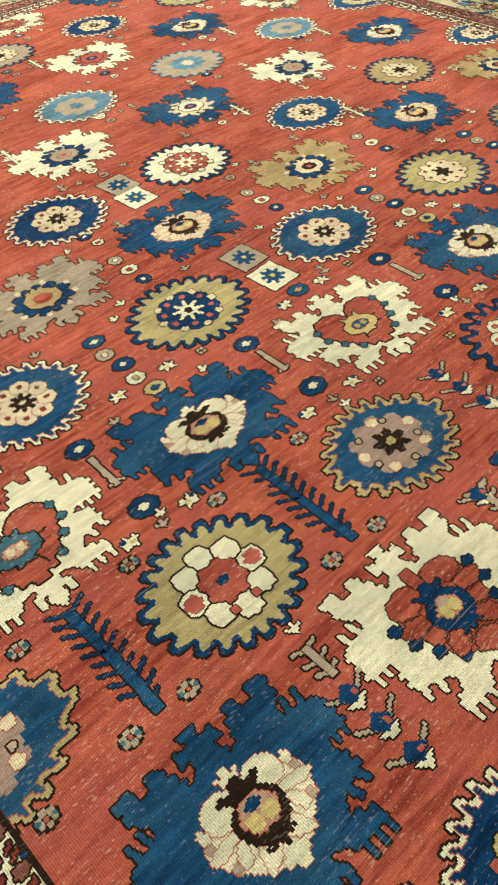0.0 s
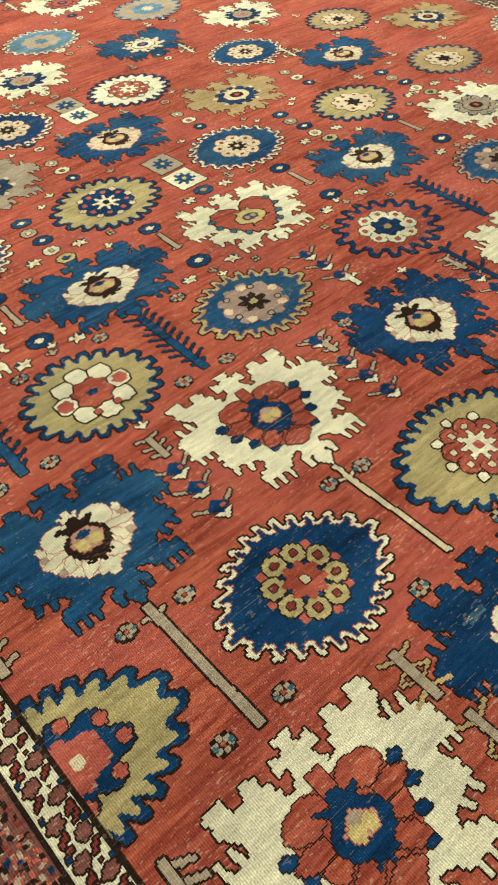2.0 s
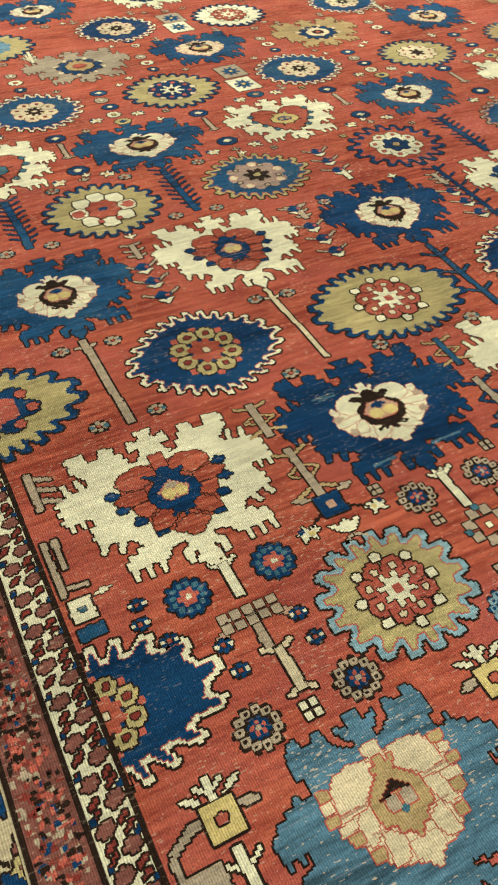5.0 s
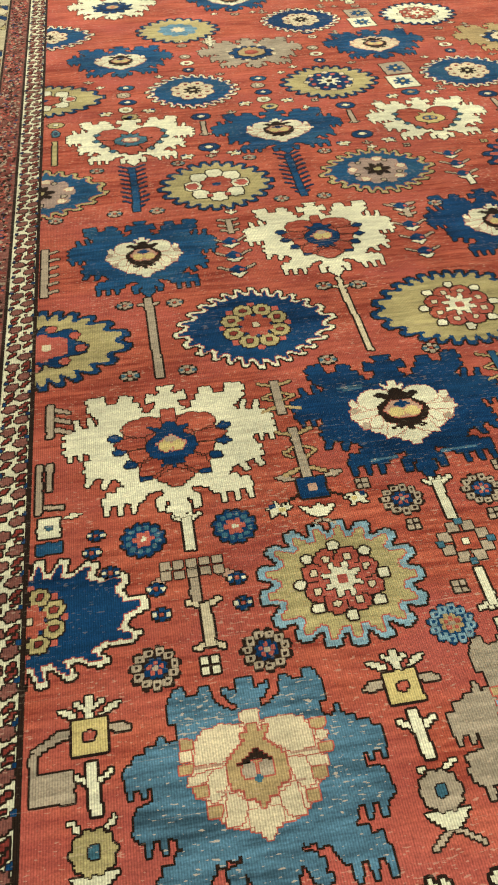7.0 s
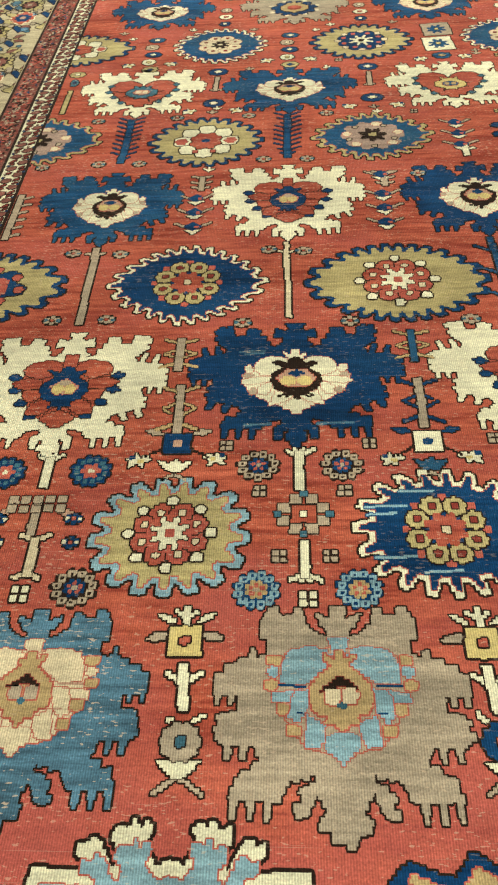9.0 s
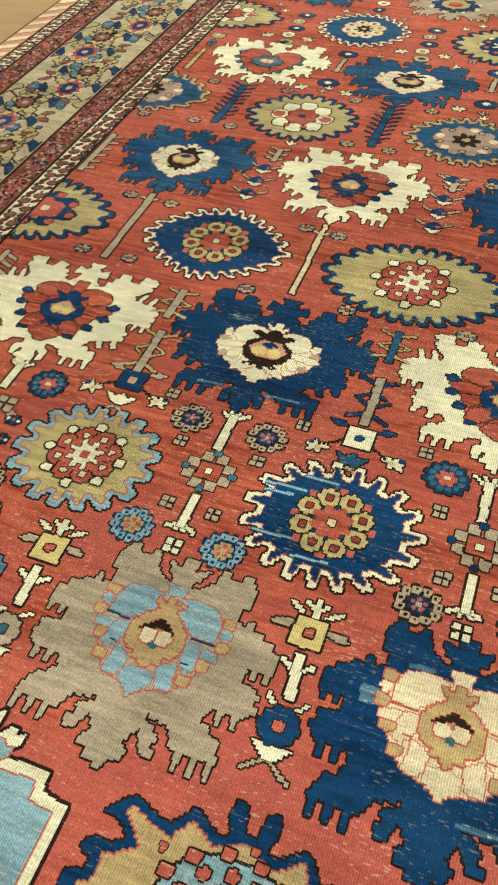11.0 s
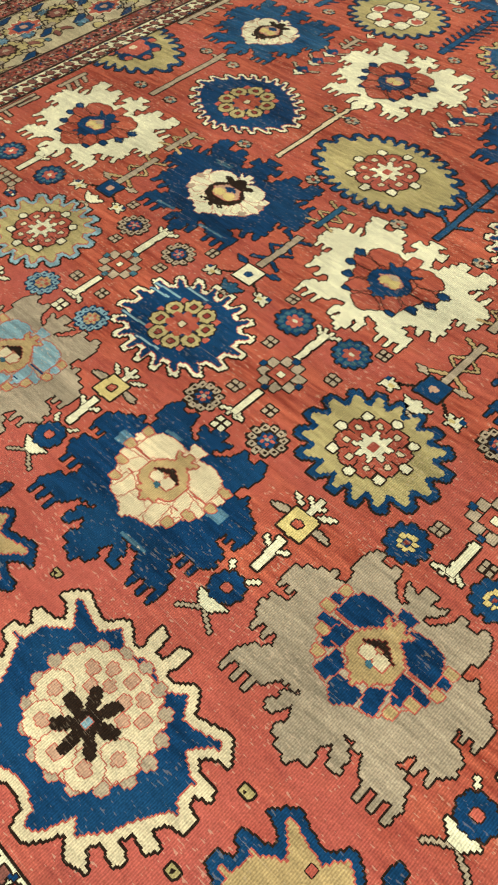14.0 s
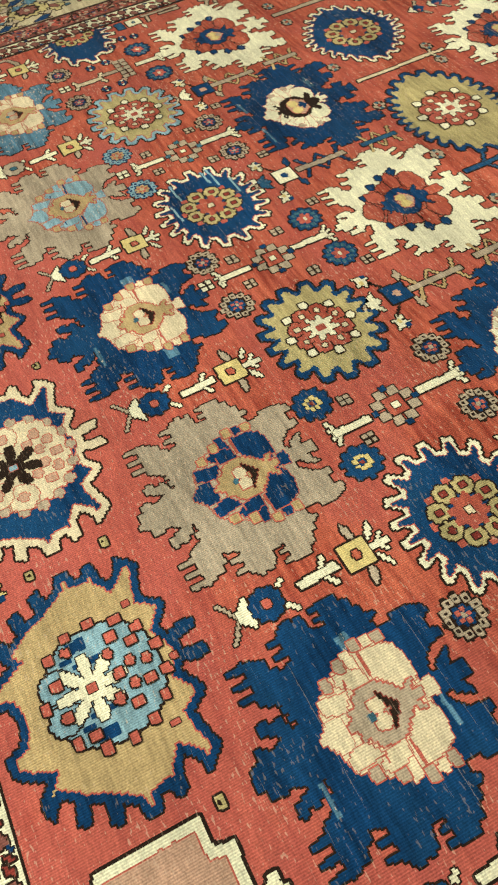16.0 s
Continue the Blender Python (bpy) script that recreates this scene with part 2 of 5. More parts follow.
def mirrored(half):
    """A closed outline from its right half, top to bottom. A row of four gives combed teeth on the way to that corner."""
    path = []
    for row in half:
        x, y = row[0], row[1]
        if len(row) == 4 and path:
            px, py = path[-1]
            n, d = row[2], row[3]
            dx, dy = x - px, y - py
            ln = math.hypot(dx, dy) or 1
            nx, ny = -dy / ln * d, dx / ln * d
            for i in range(n):
                for f, h in ((0.14, 0), (0.22, 1), (0.52, 1), (0.60, 0)):
                    g = (i + f) / n
                    path.append((px + dx * g + nx * h, py + dy * g + ny * h))
        path.append((x, y))
    return path + [(-x, y) for x, y in reversed(path) if x > 1e-6]


def serrated(poly, pitch=0.021, depth=0.0075):
    """Cut fine saw teeth along the longer edges of an outline."""
    area = sum(poly[i - 1][0] * poly[i][1] - poly[i][0] * poly[i - 1][1] for i in range(len(poly)))
    s = -1 if area > 0 else 1
    out = []
    for i, (ax, ay) in enumerate(poly):
        bx, by = poly[(i + 1) % len(poly)]
        ln = math.hypot(bx - ax, by - ay)
        out.append((ax, ay))
        n = int(ln / pitch)
        if n < 2:
            continue
        nx, ny = -(by - ay) / ln * depth * s, (bx - ax) / ln * depth * s
        for k in range(n):
            for f, h in ((.30, 0), (.45, 1), (.85, 1), (.98, 0)):
                g = (k + f) / n
                out.append((ax + (bx - ax) * g + nx * h, ay + (by - ay) * g + ny * h))
    return out


def line(ax, ay, bx, by, w):
    w = max(w, 0.0056)
    dx, dy = bx - ax, by - ay
    ln = math.hypot(dx, dy) or 1
    nx, ny = -dy / ln * w / 2, dx / ln * w / 2
    return [(ax + nx, ay + ny), (ax - nx, ay - ny), (bx - nx, by - ny), (bx + nx, by + ny)]


# ---- drawn shapes, in units of half width and half height ----
LEAFY = mirrored([
    (0, 1.0), (.10, 1.0), (.05, .90), (.10, .86), (.19, .91), (.21, .74), (.11, .76), (.12, .66), (.18, .60), (.10, .55), (.25, .60),
    (.39, .92), (.47, .92), (.49, .80), (.60, .79), (.62, .94), (.78, .92), (.75, .66), (.66, .56), (.69, .47),
    (.95, .42, 2, .16), (1.0, .38), (1.0, .05), (.70, .06, 3, .10), (.63, -.02), (.80, -.06), (.82, -.28), (.53, -.38, 2, .13), (.47, -.50),
    (.67, -.60), (.68, -.70), (.32, -.72, 3, .14), (.27, -.62), (.14, -.58), (.12, -.65), (.20, -.71), (.19, -.88), (.13, -.88), (.12, -.76), (.06, -.73), (.10, -.84), (0, -1.0)])
BROAD = mirrored([
    (0, 1.0), (.07, 1.0), (.06, .87), (.20, .94), (.14, .80), (.08, .76), (.10, .70), (.17, .72), (.27, .82),
    (.30, .98), (.36, .98), (.38, .91), (.48, .91), (.50, 1.0), (.57, .99), (.63, .86), (.63, .68), (.57, .67), (.57, .53),
    (.65, .50), (.70, .60), (.74, .50), (.81, .50), (.83, .44), (.92, .43), (.93, .36), (1.0, .35), (1.0, .16), (.80, .16, 2, .08),
    (.80, .03), (.93, .0), (.96, -.20), (.90, -.26), (.67, -.26, 2, .12), (.62, -.40), (.80, -.54), (.85, -.67), (.48, -.68, 3, .15),
    (.40, -.52), (.22, -.47), (.20, -.53), (.30, -.57), (.35, -.80), (.27, -.79), (.20, -.62), (.13, -.76), (.19, -.83), (0, -1.0)])
HEART = mirrored([
    (0, .95), (.10, .80), (.36, .98), (.32, .74), (.16, .66), (.62, .40), (.94, .20), (1.0, -.12), (.78, -.42), (.55, -.60),
    (.40, -.58), (.34, -.78), (.16, -.74), (0, -1.0)])
VALENTINE = mirrored([
    (0, .42), (.12, .70), (.40, .92), (.78, .86), (1.0, .50), (.96, .10), (.82, .02), (.82, -.28), (.62, -.34), (.60, -.62), (.40, -.64),
    (.36, -.86), (.16, -.82), (.12, -1.0), (0, -1.0)])
STEPPED = mirrored([
    (0, .70), (.10, .66), (.20, .80), (.14, .92), (.20, .99), (.24, .92), (.29, 1.0), (.34, .92), (.42, .95), (.44, .84), (.36, .72), (.42, .62),
    (.52, .82), (.58, .86), (.62, .80), (.69, .82), (.69, .72), (.55, .66), (.58, .60), (1.0, .62), (1.02, .46), (1.25, .44), (1.25, -.50), (.8, -.7), (.4, -1.0), (0, -1.0)])

# flowers inside the palmettes, in units of the palmette's half width and half height
PETALLED_GROUND = [(0, .46), (.17, .50), (.38, .47), (.46, .36), (.44, .22), (.52, .14), (.42, .0), (.34, -.20), (.32, -.37), (.17, -.42), (.05, -.52), (0, -.52)]
PETALLED = ([(.04, .36), (.10, .46), (.20, .51), (.39, .47), (.47, .35), (.41, .26), (.26, .20), (.12, .27)],
            [(.24, .18), (.40, .22), (.55, .15), (.50, .08), (.40, .03), (.24, .05)],
            [(.23, .02), (.41, .01), (.39, -.10), (.32, -.17), (.20, -.09)],
            [(.17, -.12), (.30, -.20), (.33, -.36), (.19, -.37), (.05, -.24)])
EYE_RING = [(0, .40), (.05, .37), (.08, .29), (.21, .35), (.11, .22), (.23, .11), (.24, .0), (.19, -.12), (.08, -.19), (.13, -.27), (.04, -.23), (0, -.30)]
BLOOM_GROUND = [(0, .34), (.15, .37), (.33, .35), (.39, .24), (.50, .10), (.50, .0), (.44, -.14), (.34, -.25), (.22, -.35), (.12, -.40), (0, -.46)]
BLOOM_PETALS = ([(.04, .33), (.15, .40), (.25, .41), (.34, .37), (.39, .28), (.39, .17), (.33, .11), (.22, .10), (.15, .18), (.07, .26)],
                [(.395, .20), (.44, .275), (.49, .25), (.48, .16), (.42, .13)],
                [(.23, .08), (.36, .08), (.50, .04), (.53, -.01), (.44, -.05), (.32, -.02), (.23, .02)],
                [(.23, .0), (.30, -.04), (.36, -.10), (.35, -.20), (.28, -.21), (.23, -.12)],
                [(.03, -.25), (.19, -.15), (.23, -.28), (.26, -.38), (.18, -.36), (.10, -.32)])
GREAT_GROUND = [(0, .58), (.21, .57), (.42, .53), (.50, .40), (.50, .12), (.40, -.08), (.28, -.26), (.12, -.30), (0, -.36)]
GREAT_PETALS = ([(.06, .52), (.12, .58), (.24, .60), (.40, .56), (.46, .44), (.47, .27), (.27, .26), (.17, .35), (.08, .42)],
                [(.49, .42), (.55, .42), (.59, .36), (.53, .31), (.48, .33)],
                [(.30, .22), (.53, .18), (.54, .10), (.40, .11)],
                [(.24, .22), (.36, .20), (.43, .01), (.34, -.07), (.26, .03)],
                [(.12, -.08), (.26, .01), (.29, -.26), (.18, -.27), (.14, -.20)])
GREAT_HEART = [(0, .56), (.035, .56), (.035, .47), (.13, .53), (.12, .48), (.06, .42), (.14, .35), (.23, .24), (.235, .10), (.20, .02), (.11, -.02), (.13, -.08), (.06, -.07), (0, -.16)]
# the large stepped leaf at the near end of the field
TOOTHED = mirrored([
    (0, .76), (.05, .74), (.07, .94), (.15, .97), (.17, .84), (.12, .70), (.20, .66), (.37, .80), (.42, .76), (.50, .62), (.62, .65), (.79, .72), (.87, .64), (.95, .52), (.86, .52),
    (.80, .48), (.74, .40), (.82, .34), (.96, .32), (1.0, .24), (.90, .18), (.91, .10), (1.02, .06), (1.02, -.06), (.90, -.10), (.84, -.22), (.97, -.26), (.93, -.36), (.78, -.34),
    (.74, -.46), (.88, -.50), (.84, -.60), (.68, -.56), (.62, -.66), (.74, -.76), (.60, -.82), (.46, -.70), (.40, -.84), (.32, -.96), (.18, -.98), (.14, -.84), (.05, -.80), (0, -.80)])


def inset(poly, d):
    """The outline drawn in by d all along."""
    area = sum(poly[i - 1][0] * poly[i][1] - poly[i][0] * poly[i - 1][1] for i in range(len(poly)))
    s = 1 if area > 0 else -1
    out = []
    for i, p in enumerate(poly):
        a, b = Vector(p) - Vector(poly[i - 1]), Vector(poly[(i + 1) % len(poly)]) - Vector(p)
        a.normalize(), b.normalize()
        na, nb = Vector((-a.y, a.x)) * s, Vector((-b.y, b.x)) * s
        n = na + nb
        n = n / max(n.length_squared / 2, .55) if n.length > 1e-6 else na
        out.append((p[0] + n.x * d, p[1] + n.y * d))
    return out


# ---- the setting ----
floor = box("floor", -4.5, 7.0, -5.0, 8.0, -0.22, -0.0135, OAK)
tagged(floor, "pale oak plank floor under the carpet", "floor", kind="structure")
# walls and ceiling are out of view, added to enclose the lights
for name, x0, x1, y0, y1 in (("wall_west", -4.7, -4.5, -5.2, 8.2), ("wall_east", 7.0, 7.2, -5.2, 8.2),
                             ("wall_south", -4.5, 7.0, -5.2, -5.0), ("wall_north", -4.5, 7.0, 8.0, 8.2)):
    tagged(box(name, x0, x1, y0, y1, -0.22, 3.2, PAINT), "unseen off-white wall added to close the room", "wall", kind="structure")
tagged(box("ceiling", -4.7, 7.2, -5.2, 8.2, 3.2, 3.4, PAINT), "unseen off-white ceiling added to close the room", "ceiling", kind="structure")

# ---- the carpet ----
carpet = tagged(new("carpet"), "large antique red wool carpet with flower medallions on oak floor", "carpet")
FIELD = (X0, X1, Y0, Y1)

base = box("field", X0, X1, Y0, Y1, -0.012, 0.0, RED, carpet)
tagged(base, "brick-red wool ground with streaked dye")


def ring(x, y, a, b, n, size, poly, start=0.0):
    return [at(poly, x + a * math.cos(2 * math.pi * (i + start) / n + math.pi / 2), y + b * math.sin(2 * math.pi * (i + start) / n + math.pi / 2), size)
            for i in range(n)]


HEX = ellipse(1, 1, 6)
DOT = ellipse(1, 1, 10)
SQUARE = [(-1, -1), (1, -1), (1, 1), (-1, 1)]
LOZENGE = [(0, -1), (1, 0), (0, 1), (-1, 0)]


FIGURES = []


def taken(x, y):
    """Whether a spot lies within one of the large figures."""
    return any(abs((x - fx) / a) ** 3 + abs((y - fy) / b) ** 3 < 1.0 for fx, fy, a, b in FIGURES)


def sub(name, parent, *layers):
    """Pieces of a part, each an object."""
    for outlines, mat, level, edge, wide in layers:
        for k, poly in enumerate(outlines):
            level += 0.06 if k else 0.0
            carve(name, [([poly], mat, level, edge, wide)], parent, FIELD, 0.03 if len(outlines) > 4 else 0.85)


def leafy(x, y, a, b, wool_out, wool_in, kind, parent=carpet, drawn=LEAFY, accent=NAVY, contour=DARK, heart=YELLOW, label=""):
    """A ragged palmette with a flower at its heart."""
    FIGURES.append((x, y, a, b))
    m = motif("palmette", [([serrated(at(drawn, x, y, a, b))], wool_out, 1, contour, 0.0030)], carpet, label, clip=FIELD)
    def put(poly, s=1):
        return [(x + s * u * a, y + v * b) for u, v in poly]

    if kind == "petalled":  # broad petals round a ringed eye
        sub("ground", m, ([put(mirrored(PETALLED_GROUND))], wool_in, 1.6, DARK, .002))
        sub("petal", m, ([put(p, s) for p in PETALLED for s in (-1, 1)] + [put(mirrored([(0, .60), (.06, .60), (.07, .40), (0, .33)])),
                          put(mirrored([(0, -.30), (.13, -.37), (.17, -.45), (.10, -.50), (.04, -.56), (0, -.56)]))], wool_in, 2.1, DARK, .0019))
        sub("leaf", m, ([put(at(LOZENGE, u, v, .080, .066, t), s) for s in (-1, 1) for u, v, t in ((.53, .24, 10), (.50, .02, -10), (.40, -.18, -30), (.27, -.37, -50))], accent, 1.9, contour, .002))
        sub("eye", m, ([put(mirrored(EYE_RING))], accent, 3, contour, .002),
            ([put(at(LOZENGE, 0, .06, .15, .13))], PINK, 3.8, ROSE, .002), ([put(at(ellipse(.062, .085, 8), s * .058, .02)) for s in (-1, 1)], heart, 4.4, ROSE, .002),
            ([put(at(SQUARE, 0, .115, .045, .035))], SAND, 4.5, None, .002))
    elif kind == "bloom":  # cream flower, dark ring, yellow heart
        sub("flower", m, ([put(mirrored(BLOOM_GROUND))], wool_in, 1.7, ROSE, .002))
        sub("petal", m, ([put(p, s) for p in BLOOM_PETALS for s in (-1, 1)], wool_in, 2.2, ROSE, .0016),
            ([put(mirrored([(0, -.22), (.06, -.30), (.12, -.37), (.12, -.43), (.06, -.44), (.04, -.51), (0, -.51)])),
              put(mirrored([(0, .52), (.035, .52), (.045, .43), (.13, .50), (.06, .36), (.05, .25), (0, .22)]))], wool_in, 2.3, ROSE, .0016))
        sub("petal_tip", m, ([put(at(LOZENGE, s * u, v, .055, .06)) for s in (-1, 1) for u, v in ((.46, .10), (.40, -.15))], SAND, 2.05, ROSE, .002))
        sub("ring", m, ([put(mirrored(EYE_RING))], DARK, 3, None, .003),
            ([put(line(s * u, v, s * (u + du), v + dv, .030)) for s in (-1, 1) for u, v, du, dv in ((.03, .20, .19, .11), (.04, -.15, .12, -.09))], DARK, 2.75, None, .002))
        sub("eye", m, ([put(at(ellipse(.185, .165, 6), 0, .05))], PINK, 3.8, ROSE, .002),
            ([put(at(ellipse(.080, .085, 8), s * .078, .0)) for s in (-1, 1)], heart, 4.4, ROSE, .001),
            ([put(at(LOZENGE, 0, .125, .085, .060))], accent, 4.6, None, .001))
    elif kind == "great":  # a large shield flower with a pointed heart
        sub("flower", m, ([put(mirrored(GREAT_GROUND))], SAND if wool_in is not IVORY else IVORY, 1.8, ROSE, .003))
        sub("petal", m, ([put(p, s) for p in GREAT_PETALS for s in (-1, 1)], wool_in, 2.2, ROSE, .0020),
            ([put(mirrored([(0, .69), (.09, .68), (.07, .61), (.05, .52), (0, .45)])), put(mirrored([(0, -.14), (.13, -.17), (.13, -.28), (.06, -.34), (0, -.41)]))], wool_in, 2.3, ROSE, .0020))
        sub("petal_tip", m, ([put(at(ellipse(.055, .048, 8, 3.0), s * u, v)) for s in (-1, 1) for u, v in ((.52, .47), (.54, .25), (.45, .05), (.36, -.13))], heart, 2.6, ROSE, .003))
        sub("vein", m, ([put(line(s * .27, v, s * w, v + .01, .014)) for s in (-1, 1) for v, w in ((.245, .48), (.01, .34))], accent, 2.7, None, .001))
        sub("heart", m, ([put(mirrored(GREAT_HEART))], heart, 3, ROSE, .004))
        sub("eye", m, ([put([(-.16, .20), (0, .33), (.16, .20), (.07, .21), (0, .25), (-.07, .21)])], DARK, 4, MAROON, .002),
            ([put(at(ellipse(.062, .07, 8, 3.0), s * .066, .15)) for s in (-1, 1)], IVORY if accent is not PINK else GREY, 4, ROSE, .003), ([put(at(DOT, 0, .07, .028, .03))], TEAL, 4.6, None, .001))
    elif kind == "valentine":
        sub("heart", m, ([at(VALENTINE, x, y, a * .54, b * .56)], RED, 2, contour, .004))
        sub("petal", m, ([put(line(s * u, v, s * (u + du), v + dv, .016)) for s in (-1, 1) for u, v, du, dv in ((.22, .02, .26, .06), (.20, -.10, .20, -.12), (.10, -.20, .08, -.24))], DARK, 2.7, None, .001),
            ([put(at(LOZENGE, s * u, v, .06, .07)) for s in (-1, 1) for u, v in ((.53, .30), (.54, .06), (.44, -.16), (.30, -.38))], TEAL, 2.6, contour, .002))
        sub("eye", m, ([put(mirrored([(0, .26), (.05, .20), (.14, .28), (.12, .17), (.24, .08), (.25, -.06), (.17, -.16), (.08, -.18), (.10, -.25), (0, -.22)]))], accent, 3, contour, .003),
            ([put(at(ellipse(.13, .10, 8), 0, 0))], heart, 4, MAROON, .003), ([put(at(ellipse(.04, .06, 6), s * .055, 0)) for s in (-1, 1)], IVORY if heart is PINK else TAN, 4.6, None, .001))
    else:  # round-eyed
        sub("flower", m, ([at(radial(a * .44, b * .46, 11, .020, 2, .6), x, y)], accent, 2, contour, .003),
            ([put(at(LOZENGE, .46 * math.cos(q), .48 * math.sin(q), .045, .06)) for q in (.3, 1.1, 2.0, 2.8, 3.6, 4.4, 5.2, 5.9)], IVORY if wool_out is not CREAM else NAVY, 2.5, None, .002))
        sub("eye", m, ([put(mirrored([(0, .40), (.05, .30), (.15, .36), (.13, .26), (.26, .12), (.26, -.08), (.16, -.20), (.06, -.22), (0, -.30)]))], wool_in, 3, DARK, .003),
            ([put(at(ellipse(.14, .14, 8), 0, .02))], heart, 4, MAROON, .002), ([put(at(DOT, 0, .02, .05, .06))], ROSE, 4.7, None, .001))
    return m


def sunflower(x, y, a, b, wool_out, wool_rim, kind, n=22, depth=.026, e=1.9, rim=.022, label=""):
    """A toothed disc with a contrasting scalloped rim."""
    FIGURES.append((x, y, a, b))
    m = motif("medallion", [([at(radial(a, b, n, depth, e, .60, .30), x, y)], wool_rim, 1, DARK, .004)], carpet, label, clip=FIELD)
    sub("disc", m, ([at(radial(a - rim * .8, b - rim * .8, n, depth * 1.05, e, .38, .50), x, y)], wool_out, 2, ROSE if wool_rim is SKY else None, .003))
    k = min(a, b)
    if kind == "star":  # white star among red florets
        q = min(a, k * 1.15)
        sub("floret", m, (ring(x, y, q * .34, k * .37, 8, k * .165, ellipse(1, 1, 12), .5), RED, 3, DARK, .0028), ([at(DOT, x, y, q * .30, k * .33)], RED, 3.55, MAROON, .002),
            (ring(x, y, q * .35, k * .38, 8, k * .050, DOT, .5), IVORY, 4, DARK, .002))
        sub("bead", m, (ring(x, y, q * .51, k * .56, 8, k * .075, ellipse(1, 1, 8, 2.6), 0.0), CREAM, 4.2, DARK, .0030))
        sub("star", m, ([at(radial(q * .25, k * .29, 8, k * .12, 2, .45, .5), x, y)], CREAM, 4.6, DARK, .002), ([at(DOT, x, y, k * .065)], RED, 5.4, None, .002))
    elif kind == "blocks":  # ring of white blocks round a red square
        sub("block", m, (ring(x, y, a * .40, b * .46, 8, k * .172, ellipse(1, 1, 8, 3.5)), CREAM, 3, DARK, .0035), ([at(HEX, x + s * a * .42, y, k * .13) for s in (-1, 1)], ROSE, 3.4, DARK, .003))
        sub("eye", m, ([at(radial(a * .27, b * .32, 8, .008, 2.5), x, y)], RED, 4, DARK, .003), ([at(DOT, x, y, k * .07)], NAVY, 5, None, .002),
            ([at(DOT, x + s * a * .15, y - b * .42, k * .055) for s in (-1, 1)], ROSE, 5, DARK, .002))
    elif kind == "daisy":  # navy disc with white petals
        sub("disc_inner", m, (ring(x, y, a * .33, b * .38, 8, k * .18, ellipse(1, 1, 10), .5), NAVY, 2.7, DARK, .002), ([at(DOT, x, y, a * .32, b * .38)], NAVY, 3.3, None, .002), (ring(x, y, a * .36, b * .41, 8, k * .045, DOT, .5), ROSE, 4, None, .002),
            (ring(x, y, a * .45, b * .52, 8, k * .072, DOT), IVORY, 3.9, DARK, .002))
        sub("daisy", m, ([at(radial(k * .30, k * .30, 8, k * .15, 2, .4, .4), x, y)], CREAM, 4, DARK, .002), ([at(DOT, x, y, k * .07)], DARK, 5, None, .002))
    elif kind == "half":
        sub("disc_inner", m, ([at(radial(a * .54, b * .56, 9, .030, 2, .62, .5), x, y)], NAVY, 3, DARK, .003), (ring(x, y, a * .47, b * .48, 9, .016, HEX, .5), ROSE, 3.5, DARK, .002), ([at(radial(a * .36, b * .34, 8, .01), x, y)], ROSE, 4, None, .002),
            ([at(SQUARE, x + .03, y, k * .06)], IVORY, 5, None, .002))
    elif kind == "pale":
        sub("disc_inner", m, ([at(radial(a * .50, b * .54, 10, .012, 2), x, y)], IVORY, 3, DARK, .003))
        sub("star", m, ([at(radial(k * .24, k * .24, 6, k * .10, 2, .4, .4), x, y)], DARK, 4, None, .002), (ring(x, y, a * .36, b * .38, 8, k * .045, DOT), MAROON, 4, None, .001))
    else:
        sub("disc_inner", m, ([at(radial(a * .46, b * .48, 10, .012, 2), x, y)], POWDER, 3, None, .003), ([at(radial(k * .2, k * .2, 8, .012), x, y)], IVORY, 4, None, .002))
    return m


